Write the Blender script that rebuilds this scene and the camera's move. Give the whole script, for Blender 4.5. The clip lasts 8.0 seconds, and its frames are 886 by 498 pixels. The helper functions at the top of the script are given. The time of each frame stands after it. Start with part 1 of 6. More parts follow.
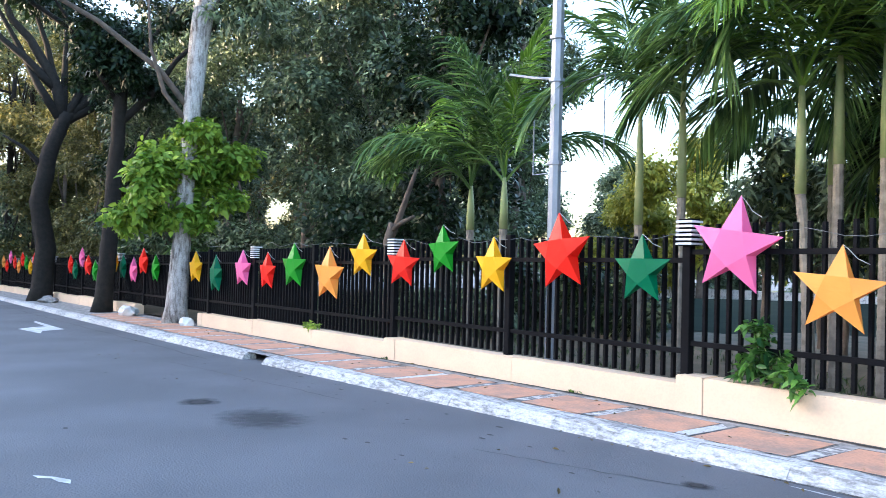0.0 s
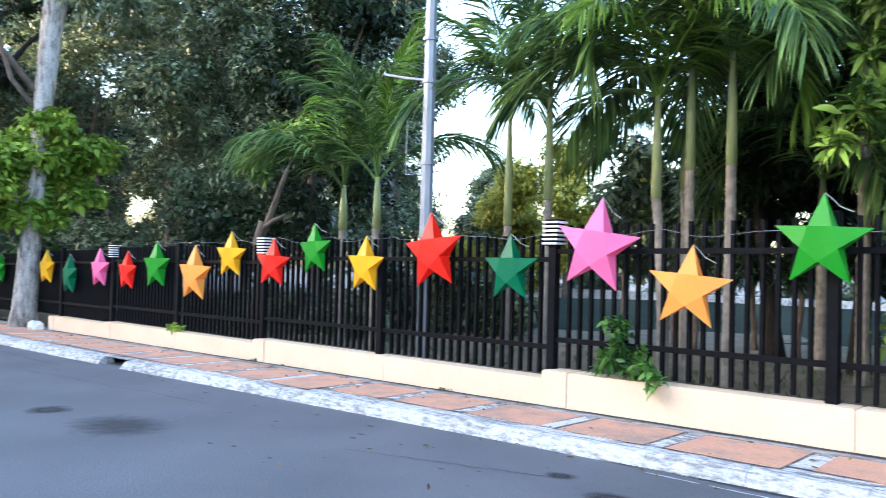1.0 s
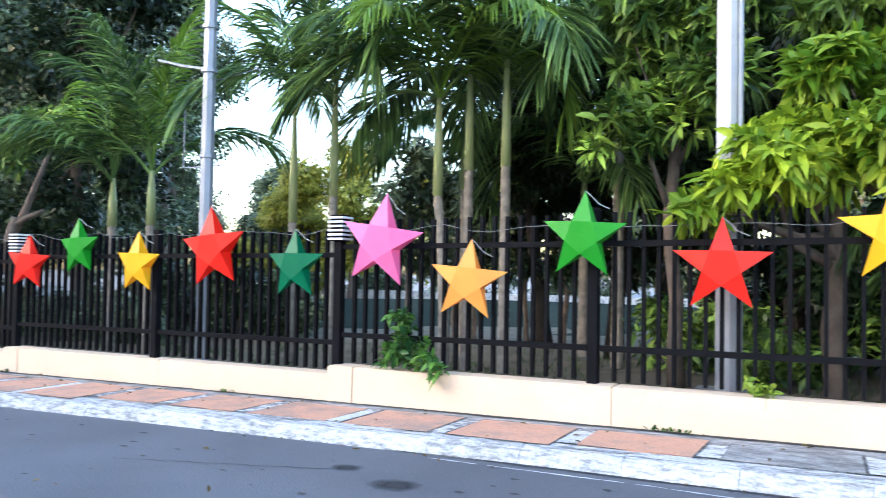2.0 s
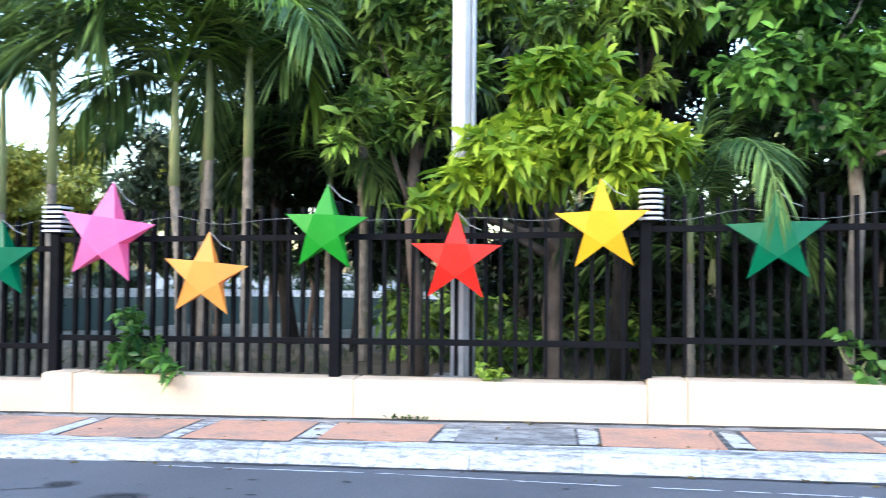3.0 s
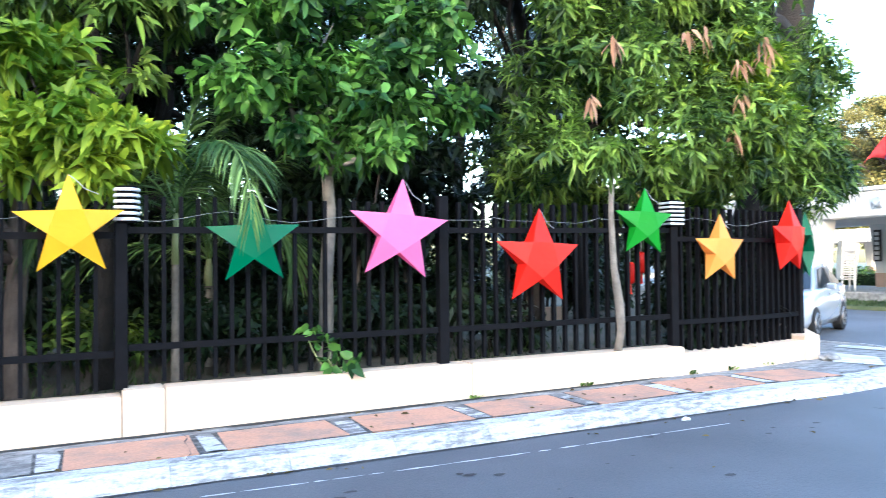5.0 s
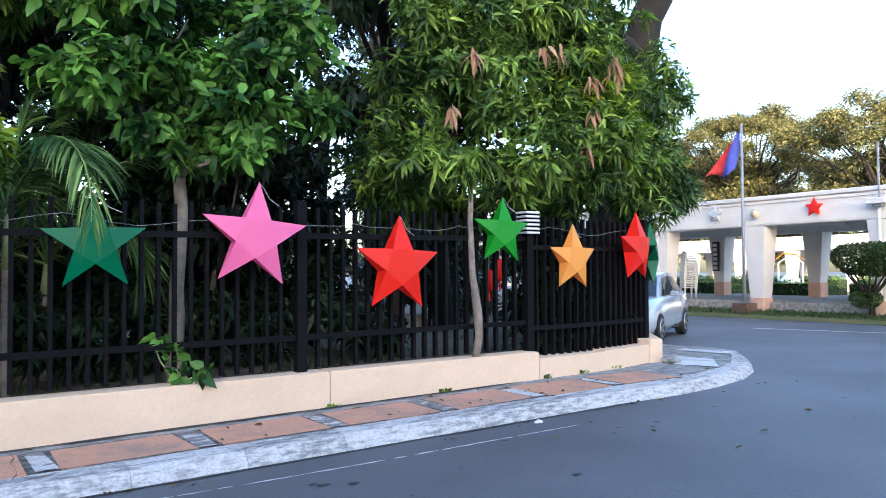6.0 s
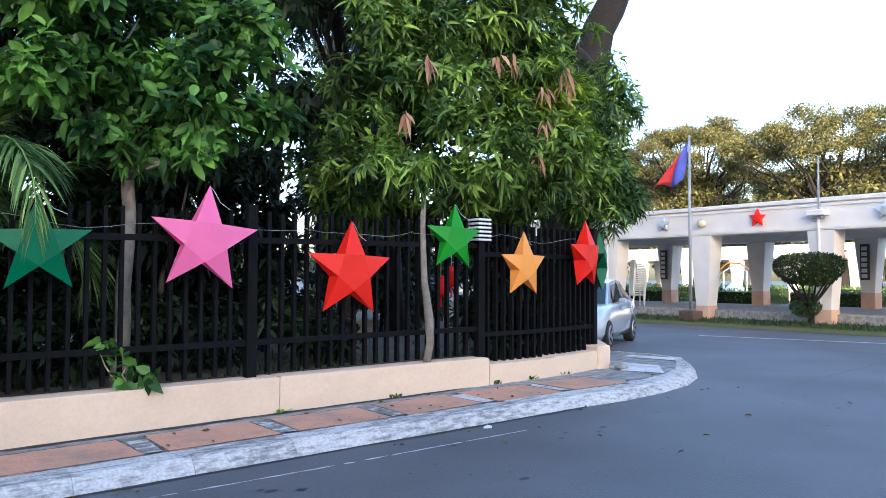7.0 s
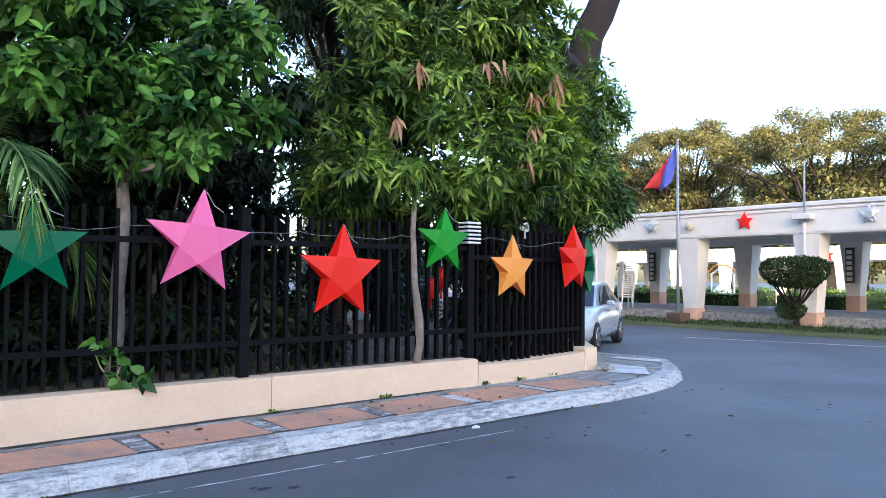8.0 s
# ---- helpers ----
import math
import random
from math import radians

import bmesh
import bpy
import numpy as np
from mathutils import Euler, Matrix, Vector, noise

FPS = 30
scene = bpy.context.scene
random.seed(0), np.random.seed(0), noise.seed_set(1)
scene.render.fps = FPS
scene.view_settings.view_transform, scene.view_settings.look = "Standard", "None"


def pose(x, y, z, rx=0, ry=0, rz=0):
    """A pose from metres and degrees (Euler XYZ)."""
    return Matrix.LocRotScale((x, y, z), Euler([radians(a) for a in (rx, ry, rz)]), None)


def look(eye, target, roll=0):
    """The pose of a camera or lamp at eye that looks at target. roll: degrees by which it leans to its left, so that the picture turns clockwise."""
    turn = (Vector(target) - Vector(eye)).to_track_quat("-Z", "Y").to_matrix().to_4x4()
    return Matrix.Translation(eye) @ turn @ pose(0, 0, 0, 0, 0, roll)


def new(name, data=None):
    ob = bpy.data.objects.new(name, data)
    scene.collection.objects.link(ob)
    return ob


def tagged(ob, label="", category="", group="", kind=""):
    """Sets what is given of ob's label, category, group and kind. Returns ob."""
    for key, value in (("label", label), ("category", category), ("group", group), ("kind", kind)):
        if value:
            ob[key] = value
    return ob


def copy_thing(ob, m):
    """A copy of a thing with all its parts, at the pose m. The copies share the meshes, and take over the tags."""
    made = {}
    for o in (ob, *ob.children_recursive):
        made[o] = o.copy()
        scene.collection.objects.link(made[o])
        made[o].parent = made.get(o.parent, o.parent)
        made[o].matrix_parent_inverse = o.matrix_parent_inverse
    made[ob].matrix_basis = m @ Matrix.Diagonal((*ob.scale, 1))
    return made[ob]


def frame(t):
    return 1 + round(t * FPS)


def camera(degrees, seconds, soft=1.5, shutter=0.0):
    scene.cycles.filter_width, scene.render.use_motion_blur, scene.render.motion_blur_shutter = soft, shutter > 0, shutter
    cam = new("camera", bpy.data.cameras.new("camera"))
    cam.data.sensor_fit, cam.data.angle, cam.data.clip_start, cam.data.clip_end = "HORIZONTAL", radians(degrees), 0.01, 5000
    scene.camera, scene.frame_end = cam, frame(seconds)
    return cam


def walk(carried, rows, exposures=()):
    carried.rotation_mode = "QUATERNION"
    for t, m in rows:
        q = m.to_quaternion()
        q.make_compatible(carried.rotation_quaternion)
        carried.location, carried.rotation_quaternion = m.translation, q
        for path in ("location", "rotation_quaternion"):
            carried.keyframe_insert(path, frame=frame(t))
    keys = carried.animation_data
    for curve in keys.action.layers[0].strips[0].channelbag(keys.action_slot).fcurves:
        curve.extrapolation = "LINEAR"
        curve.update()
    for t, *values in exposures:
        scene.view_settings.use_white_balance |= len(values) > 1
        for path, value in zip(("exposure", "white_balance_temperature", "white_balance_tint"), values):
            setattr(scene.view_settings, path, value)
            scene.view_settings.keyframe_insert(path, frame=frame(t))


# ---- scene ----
cam = camera(59.7, 8.0, 0.6, 0.28)
PATH = [
    (0, (5.56, -7.783, 1.695), (3.959, -6.586, 1.729), 1.4),
    (0.5, (5.568, -7.742, 1.672), (4.034, -6.459, 1.712), 1.6),
    (1, (5.564, -7.761, 1.668), (4.178, -6.319, 1.713), 1.5),
    (1.2, (5.578, -7.763, 1.663), (4.277, -6.245, 1.71), 1.3),
    (2.3, (5.565, -7.753, 1.547), (4.795, -5.909, 1.616), 0.9),
    (2.5, (5.588, -7.721, 1.533), (4.947, -5.828, 1.604), 0.8),
    (3, (5.632, -7.672, 1.568), (5.294, -5.701, 1.626), 0.4),
    (3.5, (5.752, -7.619, 1.631), (5.778, -5.619, 1.663), -0.1),
    (4, (5.88, -7.597, 1.631), (6.235, -5.629, 1.664), -0.3),
    (4.5, (5.988, -7.589, 1.606), (6.606, -5.688, 1.653), -0.6),
    (5, (6.056, -7.586, 1.638), (6.885, -5.766, 1.681), -0.6),
    (5.2, (6.071, -7.586, 1.641), (6.987, -5.809, 1.687), -0.5),
    (6.3, (6.159, -7.595, 1.607), (7.325, -5.972, 1.673), -0.3),
    (6.5, (6.147, -7.601, 1.603), (7.334, -5.993, 1.671), -0.2),
    (7, (6.131, -7.64, 1.625), (7.355, -6.06, 1.701), 0.2),
    (7.5, (6.095, -7.695, 1.632), (7.332, -6.126, 1.714), 0.3),
    (8, (6.038, -7.765, 1.65), (7.282, -6.2, 1.727), 0.5),
]

EXPOSURES = [(0.0, 3.42, 5600, 16), (1.2, 3.5, 5600, 15), (2.3, 3.55, 5600, 15), (3.5, 3.72, 5450, 13), (4.2, 3.8, 5400, 12), (5.2, 3.52, 5300, 12), (6.3, 2.62, 5300, 17), (8.0, 2.6, 5300, 17)]
walk(cam, [(t, look(e, g, r)) for t, e, g, r in PATH], EXPOSURES)

# ---- world and sun ----
SUN_EL, SUN_AZ = radians(8), radians(215)      # low afternoon sun from behind the street
world = bpy.data.worlds.new("world")
scene.world = world
world.use_nodes = True
wn = world.node_tree.nodes
sky = wn.new("ShaderNodeTexSky")
sky.sky_type, sky.sun_disc = "NISHITA", False
sky.sun_elevation, sky.sun_rotation = SUN_EL, SUN_AZ
sky.air_density, sky.dust_density, sky.ozone_density = 1.0, 2.5, 1.0
wn["Background"].inputs[1].default_value = 0.15
world.node_tree.links.new(sky.outputs[0], wn["Background"].inputs[0])
sun = new("sun", bpy.data.lights.new("sun", "SUN"))
sun.data.energy, sun.data.angle, sun.data.color = 2.0, radians(0.5), (1.0, 0.78, 0.5)
SUN_FROM = Vector((math.sin(SUN_AZ) * math.cos(SUN_EL), math.cos(SUN_AZ) * math.cos(SUN_EL), math.sin(SUN_EL)))
sun.matrix_world = look(SUN_FROM * 100, (0, 0, 0))


# ---- materials ----
def material(name, color, color2=None, rough=0.7, scale=6.0, fine=60.0, bump=0.2, spec=0.4, metal=0.0, mix=0.5, island=0.0, objrand=0.0, coat=0.0):
    """Base colour that wanders between two tones at two scales, with fine relief."""
    m = bpy.data.materials.new(name)
    m.use_nodes = True
    n, l = m.node_tree.nodes, m.node_tree.links
    b = n["Principled BSDF"]
    b.inputs["Roughness"].default_value, b.inputs["Metallic"].default_value = rough, metal
    b.inputs["Specular IOR Level"].default_value, b.inputs["Coat Weight"].default_value = spec, coat
    co = n.new("ShaderNodeTexCoord")
    big, small = n.new("ShaderNodeTexNoise"), n.new("ShaderNodeTexNoise")
    big.inputs["Scale"].default_value, big.inputs["Detail"].default_value = scale, 5
    small.inputs["Scale"].default_value, small.inputs["Detail"].default_value = fine, 3
    geo = n.new("ShaderNodeNewGeometry")
    for tex in (big, small):
        l.new(geo.outputs["Position"], tex.inputs["Vector"])
    ramp = n.new("ShaderNodeMapRange")
    ramp.inputs["From Min"].default_value, ramp.inputs["From Max"].default_value = 0.35, 0.65
    l.new(big.outputs["Fac"], ramp.inputs["Value"])
    add = n.new("ShaderNodeMath")
    add.operation = "MULTIPLY_ADD"
    add.inputs[1].default_value, add.inputs[2].default_value = 0.6, -0.1
    l.new(ramp.outputs[0], add.inputs[0])
    add2 = n.new("ShaderNodeMath")
    add2.operation, add2.use_clamp, add2.inputs[1].default_value = "MULTIPLY_ADD", True, 0.5
    l.new(small.outputs["Fac"], add2.inputs[0])
    l.new(add.outputs[0], add2.inputs[2])
    last = add2.outputs[0]
    for amount, socket in ((island, geo.outputs["Random Per Island"]), (objrand, None)):
        if amount:
            if socket is None:
                socket = n.new("ShaderNodeObjectInfo").outputs["Random"]
            a = n.new("ShaderNodeMath")
            a.operation = "MULTIPLY_ADD"
            a.inputs[1].default_value, a.inputs[2].default_value = amount, -amount / 2
            l.new(socket, a.inputs[0])
            s = n.new("ShaderNodeMath")
            s.operation, s.use_clamp = "ADD", True
            l.new(a.outputs[0], s.inputs[0])
            l.new(last, s.inputs[1])
            last = s.outputs[0]
    c = n.new("ShaderNodeMix")
    c.data_type = "RGBA"
    c.inputs[6].default_value = (*color, 1)
    c.inputs[7].default_value = (*(color2 or [v * (1 - mix) for v in color]), 1)
    l.new(last, c.inputs[0])
    l.new(c.outputs[2], b.inputs["Base Color"])
    if bump:
        bp = n.new("ShaderNodeBump")
        bp.inputs["Strength"].default_value, bp.inputs["Distance"].default_value = bump, 0.02
        l.new(small.outputs["Fac"], bp.inputs["Height"])
        l.new(bp.outputs[0], b.inputs["Normal"])
    return m


def leaf_material(name, dark, light, rough=0.45, through_light=0.3):
    """Leaf tissue: each leaf its own tone, some light passing through."""
    m = bpy.data.materials.new(name)
    m.use_nodes = True
    n, l = m.node_tree.nodes, m.node_tree.links
    b, out = n["Principled BSDF"], n["Material Output"]
    b.inputs["Roughness"].default_value, b.inputs["Specular IOR Level"].default_value = rough, 0.26
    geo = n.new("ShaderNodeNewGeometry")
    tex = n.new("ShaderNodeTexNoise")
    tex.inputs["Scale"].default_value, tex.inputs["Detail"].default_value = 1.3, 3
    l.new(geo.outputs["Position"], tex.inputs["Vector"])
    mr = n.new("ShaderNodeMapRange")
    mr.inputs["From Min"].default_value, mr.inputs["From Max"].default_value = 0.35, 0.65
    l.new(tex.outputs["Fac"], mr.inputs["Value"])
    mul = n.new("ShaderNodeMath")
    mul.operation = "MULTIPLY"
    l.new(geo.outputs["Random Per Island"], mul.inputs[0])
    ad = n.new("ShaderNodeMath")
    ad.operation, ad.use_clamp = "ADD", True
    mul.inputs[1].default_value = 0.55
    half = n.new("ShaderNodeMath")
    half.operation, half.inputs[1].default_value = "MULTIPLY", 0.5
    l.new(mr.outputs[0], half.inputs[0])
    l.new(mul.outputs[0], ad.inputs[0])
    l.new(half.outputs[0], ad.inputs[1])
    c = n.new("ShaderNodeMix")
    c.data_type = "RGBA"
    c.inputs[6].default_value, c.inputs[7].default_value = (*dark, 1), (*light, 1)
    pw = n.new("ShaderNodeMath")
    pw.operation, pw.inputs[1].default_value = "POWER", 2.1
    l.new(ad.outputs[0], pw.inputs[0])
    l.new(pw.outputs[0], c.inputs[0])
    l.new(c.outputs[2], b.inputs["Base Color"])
    tr = n.new("ShaderNodeBsdfTranslucent")
    l.new(c.outputs[2], tr.inputs["Color"])
    mx = n.new("ShaderNodeMixShader")
    mx.inputs[0].default_value = through_light
    l.new(b.outputs[0], mx.inputs[1])
    l.new(tr.outputs[0], mx.inputs[2])
    l.new(mx.outputs[0], out.inputs["Surface"])
    return m


def chipped(name, paint, under, amount=0.5, stretch=(1, 1, 1), size=3.0, rough=0.9, soft=0.06, bump=0.5, objrand=0.0, dirty=0.6):
    """Worn paint or crust over a base: ragged patches at two scales, with relief at their edges."""
    m = bpy.data.materials.new(name)
    m.use_nodes = True
    n, l = m.node_tree.nodes, m.node_tree.links
    b = n["Principled BSDF"]
    b.inputs["Roughness"].default_value, b.inputs["Specular IOR Level"].default_value = rough, 0.3
    geo, mp = n.new("ShaderNodeNewGeometry"), n.new("ShaderNodeMapping")
    mp.inputs["Scale"].default_value = stretch
    l.new(geo.outputs["Position"], mp.inputs["Vector"])
    tex, fine = n.new("ShaderNodeTexNoise"), n.new("ShaderNodeTexNoise")
    tex.inputs["Scale"].default_value, tex.inputs["Detail"].default_value, tex.inputs["Roughness"].default_value = size, 9, 0.68
    fine.inputs["Scale"].default_value, fine.inputs["Detail"].default_value = 38, 4
    l.new(mp.outputs[0], tex.inputs["Vector"])
    l.new(geo.outputs["Position"], fine.inputs["Vector"])
    value = tex.outputs["Fac"]
    if objrand:
        ob, ma = n.new("ShaderNodeObjectInfo"), n.new("ShaderNodeMath")
        ma.operation, ma.inputs[1].default_value = "MULTIPLY_ADD", objrand
        l.new(ob.outputs["Random"], ma.inputs[0])
        l.new(value, ma.inputs[2])
        value = ma.outputs[0]
    edge = n.new("ShaderNodeMapRange")
    mid = 0.5 + (0.5 - amount) * 0.36 + objrand / 2
    edge.inputs["From Min"].default_value, edge.inputs["From Max"].default_value = mid - soft, mid + soft
    l.new(value, edge.inputs["Value"])
    c, v = n.new("ShaderNodeMix"), n.new("ShaderNodeMix")
    c.data_type = v.data_type = "RGBA"
    v.blend_type = "MULTIPLY"
    c.inputs[6].default_value, c.inputs[7].default_value = (*under, 1), (*paint, 1)
    l.new(edge.outputs[0], c.inputs[0])
    dirt = n.new("ShaderNodeMapRange")
    dirt.inputs["From Min"].default_value, dirt.inputs["From Max"].default_value, dirt.inputs["To Min"].default_value = 0.3, 0.62, dirty
    l.new(fine.outputs["Fac"], dirt.inputs["Value"])
    v.inputs[0].default_value = 1.0
    l.new(c.outputs[2], v.inputs[6])
    l.new(dirt.outputs[0], v.inputs[7])
    l.new(v.outputs[2], b.inputs["Base Color"])
    h, bp = n.new("ShaderNodeMath"), n.new("ShaderNodeBump")
    h.operation, h.inputs[1].default_value = "MULTIPLY_ADD", 0.5
    l.new(edge.outputs[0], h.inputs[0])
    l.new(fine.outputs["Fac"], h.inputs[2])
    bp.inputs["Strength"].default_value, bp.inputs["Distance"].default_value = bump, 0.012
    l.new(h.outputs[0], bp.inputs["Height"])
    l.new(bp.outputs[0], b.inputs["Normal"])
    return m


def stain_material(name, color, strength):
    """A soft-edged, patchy stain that fades out towards the rim of its mesh."""
    m = bpy.data.materials.new(name)
    m.use_nodes = True
    n, l = m.node_tree.nodes, m.node_tree.links
    b, out = n["Principled BSDF"], n["Material Output"]
    b.inputs["Base Color"].default_value, b.inputs["Roughness"].default_value = (*color, 1), 0.8
    co, geo, tex = n.new("ShaderNodeTexCoord"), n.new("ShaderNodeNewGeometry"), n.new("ShaderNodeTexNoise")
    tex.inputs["Scale"].default_value, tex.inputs["Detail"].default_value = 7, 5
    l.new(geo.outputs["Position"], tex.inputs["Vector"])
    flat, dist = n.new("ShaderNodeVectorMath"), n.new("ShaderNodeVectorMath")
    flat.operation, flat.inputs[1].default_value = "MULTIPLY", (1, 1, 0)
    dist.operation, dist.inputs[1].default_value = "DISTANCE", (0.5, 0.5, 0)
    l.new(co.outputs["Generated"], flat.inputs[0])
    l.new(flat.outputs[0], dist.inputs[0])
    add, mr = n.new("ShaderNodeMath"), n.new("ShaderNodeMapRange")
    add.operation, add.inputs[1].default_value = "MULTIPLY_ADD", 0.35
    l.new(tex.outputs["Fac"], add.inputs[0])
    l.new(dist.outputs["Value"], add.inputs[2])
    mr.inputs["From Min"].default_value, mr.inputs["From Max"].default_value = 0.30, 0.62
    mr.inputs["To Min"].default_value, mr.inputs["To Max"].default_value = strength, 0.0
    l.new(add.outputs[0], mr.inputs["Value"])
    tr, mx = n.new("ShaderNodeBsdfTransparent"), n.new("ShaderNodeMixShader")
    l.new(mr.outputs[0], mx.inputs[0])
    l.new(tr.outputs[0], mx.inputs[1])
    l.new(b.outputs[0], mx.inputs[2])
    l.new(mx.outputs[0], out.inputs["Surface"])
    return m


def lantern_material(name, color):
    """Thin coloured foil over a frame: creased, slightly glossy, lets some light through."""
    m = material(name, color, [min(1.0, v * 1.12 + 0.008) for v in color], rough=0.36, spec=0.34, scale=3, fine=9, bump=0.0)
    n, l = m.node_tree.nodes, m.node_tree.links
    b, out = n["Principled BSDF"], n["Material Output"]
    co, mp, tex, bp = n.new("ShaderNodeTexCoord"), n.new("ShaderNodeMapping"), n.new("ShaderNodeTexNoise"), n.new("ShaderNodeBump")
    mp.inputs["Scale"].default_value, mp.inputs["Rotation"].default_value = (3.0, 3.0, 7.0), (0, 0.6, 0)
    l.new(co.outputs["Object"], mp.inputs["Vector"])
    l.new(mp.outputs[0], tex.inputs["Vector"])
    tex.inputs["Scale"].default_value, tex.inputs["Detail"].default_value, tex.inputs["Distortion"].default_value = 1.2, 4, 0.8
    bp.inputs["Strength"].default_value, bp.inputs["Distance"].default_value = 0.16, 0.03
    l.new(tex.outputs["Fac"], bp.inputs["Height"])
    l.new(bp.outputs[0], b.inputs["Normal"])
    tr, mx = n.new("ShaderNodeBsdfTranslucent"), n.new("ShaderNodeMixShader")
    tr.inputs["Color"].default_value, mx.inputs[0].default_value = (*color, 1), 0.3
    l.new(b.outputs[0], mx.inputs[1])
    l.new(tr.outputs[0], mx.inputs[2])
    l.new(mx.outputs[0], out.inputs["Surface"])
    return m


ASPHALT = material("asphalt", (0.142, 0.147, 0.160), (0.082, 0.085, 0.093), rough=0.66, spec=0.5, scale=0.5, fine=55, bump=0.5)
CONCRETE = material("concrete", (0.42, 0.41, 0.39), (0.13, 0.125, 0.12), rough=0.95, scale=8, fine=50, bump=0.5)
KERB = chipped("kerb_paint", (0.63, 0.62, 0.61), (0.27, 0.265, 0.26), 0.63, (1.1, 4, 4), 5.5, soft=0.09, objrand=0.12, dirty=0.72)
TERRACOTTA = chipped("terracotta", (0.64, 0.345, 0.225), (0.36, 0.265, 0.21), 0.74, (1, 1, 1), 2.4, soft=0.13, bump=0.3, objrand=0.08, dirty=0.82)
BAND = chipped("worn_band", (0.66, 0.65, 0.63), (0.24, 0.235, 0.23), 0.6, (1.5, 3, 1), 4.0, soft=0.05, objrand=0.2, dirty=0.75)
PAVING = chipped("worn_paving", (0.46, 0.45, 0.43), (0.20, 0.195, 0.19), 0.45, (1, 2, 1), 3.5, soft=0.12, dirty=0.75)
GRIME = chipped("grime", (0.09, 0.087, 0.083), (0.22, 0.215, 0.21), 0.5, (1, 1, 1), 9.0)
WALL = chipped("wall_paint", (0.85, 0.65, 0.465), (0.72, 0.54, 0.38), 0.7, (0.8, 0.8, 1.6), 1.3, soft=0.25, rough=0.8, bump=0.05, dirty=0.93)
BLACK = material("black_paint", (0.005, 0.005, 0.006), (0.009, 0.009, 0.011), spec=0.07, rough=0.6, scale=8, bump=0.05)
SOIL = material("soil", (0.16, 0.12, 0.085), (0.06, 0.06, 0.03), rough=1.0, scale=1.5, fine=30, bump=0.6)
GRASS = material("grass_ground", (0.07, 0.11, 0.03), (0.14, 0.12, 0.06), rough=1.0, scale=2, fine=40, bump=0.6)
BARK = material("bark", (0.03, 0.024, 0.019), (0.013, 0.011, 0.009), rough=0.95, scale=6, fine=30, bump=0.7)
PALE_BARK = chipped("pale_bark", (0.60, 0.56, 0.52), (0.13, 0.10, 0.085), 0.62, (3, 3, 0.8), 2.6, rough=0.95, soft=0.1, bump=0.8)
GREY_BARK = material("grey_bark", (0.17, 0.13, 0.10), (0.08, 0.06, 0.048), rough=0.95, scale=5, fine=25, bump=0.5)
PALM_BARK = material("palm_bark", (0.31, 0.27, 0.22), (0.15, 0.125, 0.10), rough=0.9, scale=8, fine=40, bump=0.4)
PALM_SHAFT = material("palm_shaft", (0.27, 0.33, 0.12), (0.36, 0.36, 0.18), rough=0.5, scale=6, fine=30, bump=0.1)
STEEL = material("galvanised_steel", (0.36, 0.385, 0.43), (0.25, 0.27, 0.31), rough=0.5, scale=2, fine=40, bump=0.1, metal=0.35)
WHITE_POLE = material("white_pole_paint", (0.56, 0.56, 0.58), (0.40, 0.40, 0.42), rough=0.5, scale=2, fine=30, bump=0.1)
WHITE = material("white_paint", (0.80, 0.785, 0.77), (0.69, 0.67, 0.65), rough=0.75, scale=1.5, fine=20, bump=0.08)
WHITE_LINE = material("road_paint", (0.78, 0.78, 0.78), (0.35, 0.35, 0.36), rough=0.8, scale=5, fine=60, bump=0.2)
SOFT_STAIN = stain_material("faded_stain", (0.05, 0.05, 0.055), 0.6)
OIL_STAIN = stain_material("oil_stain_soft", (0.03, 0.03, 0.032), 0.9)
WATER = material("pond_water", (0.03, 0.038, 0.03), (0.022, 0.03, 0.024), rough=0.45, spec=0.02, scale=0.6, fine=5, bump=0.1)
WATER.node_tree.nodes["Principled BSDF"].inputs["IOR"].default_value = 1.05     # cuts the sky reflection; dark base colour stands for reflected trees
DARK_MARK = material("oil_stain", (0.035, 0.035, 0.037), (0.06, 0.06, 0.063), rough=0.7, scale=5, fine=60, bump=0.2)
CABLE = material("cable_sheath", (0.25, 0.25, 0.25), (0.15, 0.15, 0.15), rough=0.6, bump=0)
WIRE = material("wire_sheath", (0.55, 0.55, 0.54), (0.4, 0.4, 0.4), rough=0.6, bump=0)
PINKISH = material("plinth_paint", (0.72, 0.48, 0.36), (0.55, 0.36, 0.27), rough=0.8, scale=3, fine=30, bump=0.1)
RUBBER = material("rubber", (0.02, 0.02, 0.02), (0.03, 0.03, 0.03), rough=0.8, bump=0.1)
CAR_PAINT = material("car_paint", (0.60, 0.65, 0.72), (0.58, 0.63, 0.70), rough=0.25, spec=0.6, metal=0.3, bump=0, coat=0.8)
GLASS_DARK = material("car_glass", (0.02, 0.025, 0.03), (0.025, 0.03, 0.035), rough=0.05, spec=0.8, bump=0)
CHROME = material("alloy", (0.55, 0.55, 0.56), (0.45, 0.45, 0.46), rough=0.3, metal=0.9, bump=0)
PLASTIC_WHITE = material("white_plastic", (0.80, 0.80, 0.78), (0.7, 0.7, 0.68), rough=0.5, bump=0)
RED_LIGHT = material("red_plastic", (0.6, 0.02, 0.02), (0.5, 0.02, 0.02), rough=0.3, bump=0)
FLAG_RED = material("flag_red", (0.75, 0.08, 0.09), (0.6, 0.05, 0.06), rough=0.8, bump=0)
FLAG_BLUE = material("flag_blue", (0.10, 0.13, 0.55), (0.08, 0.10, 0.45), rough=0.8, bump=0)
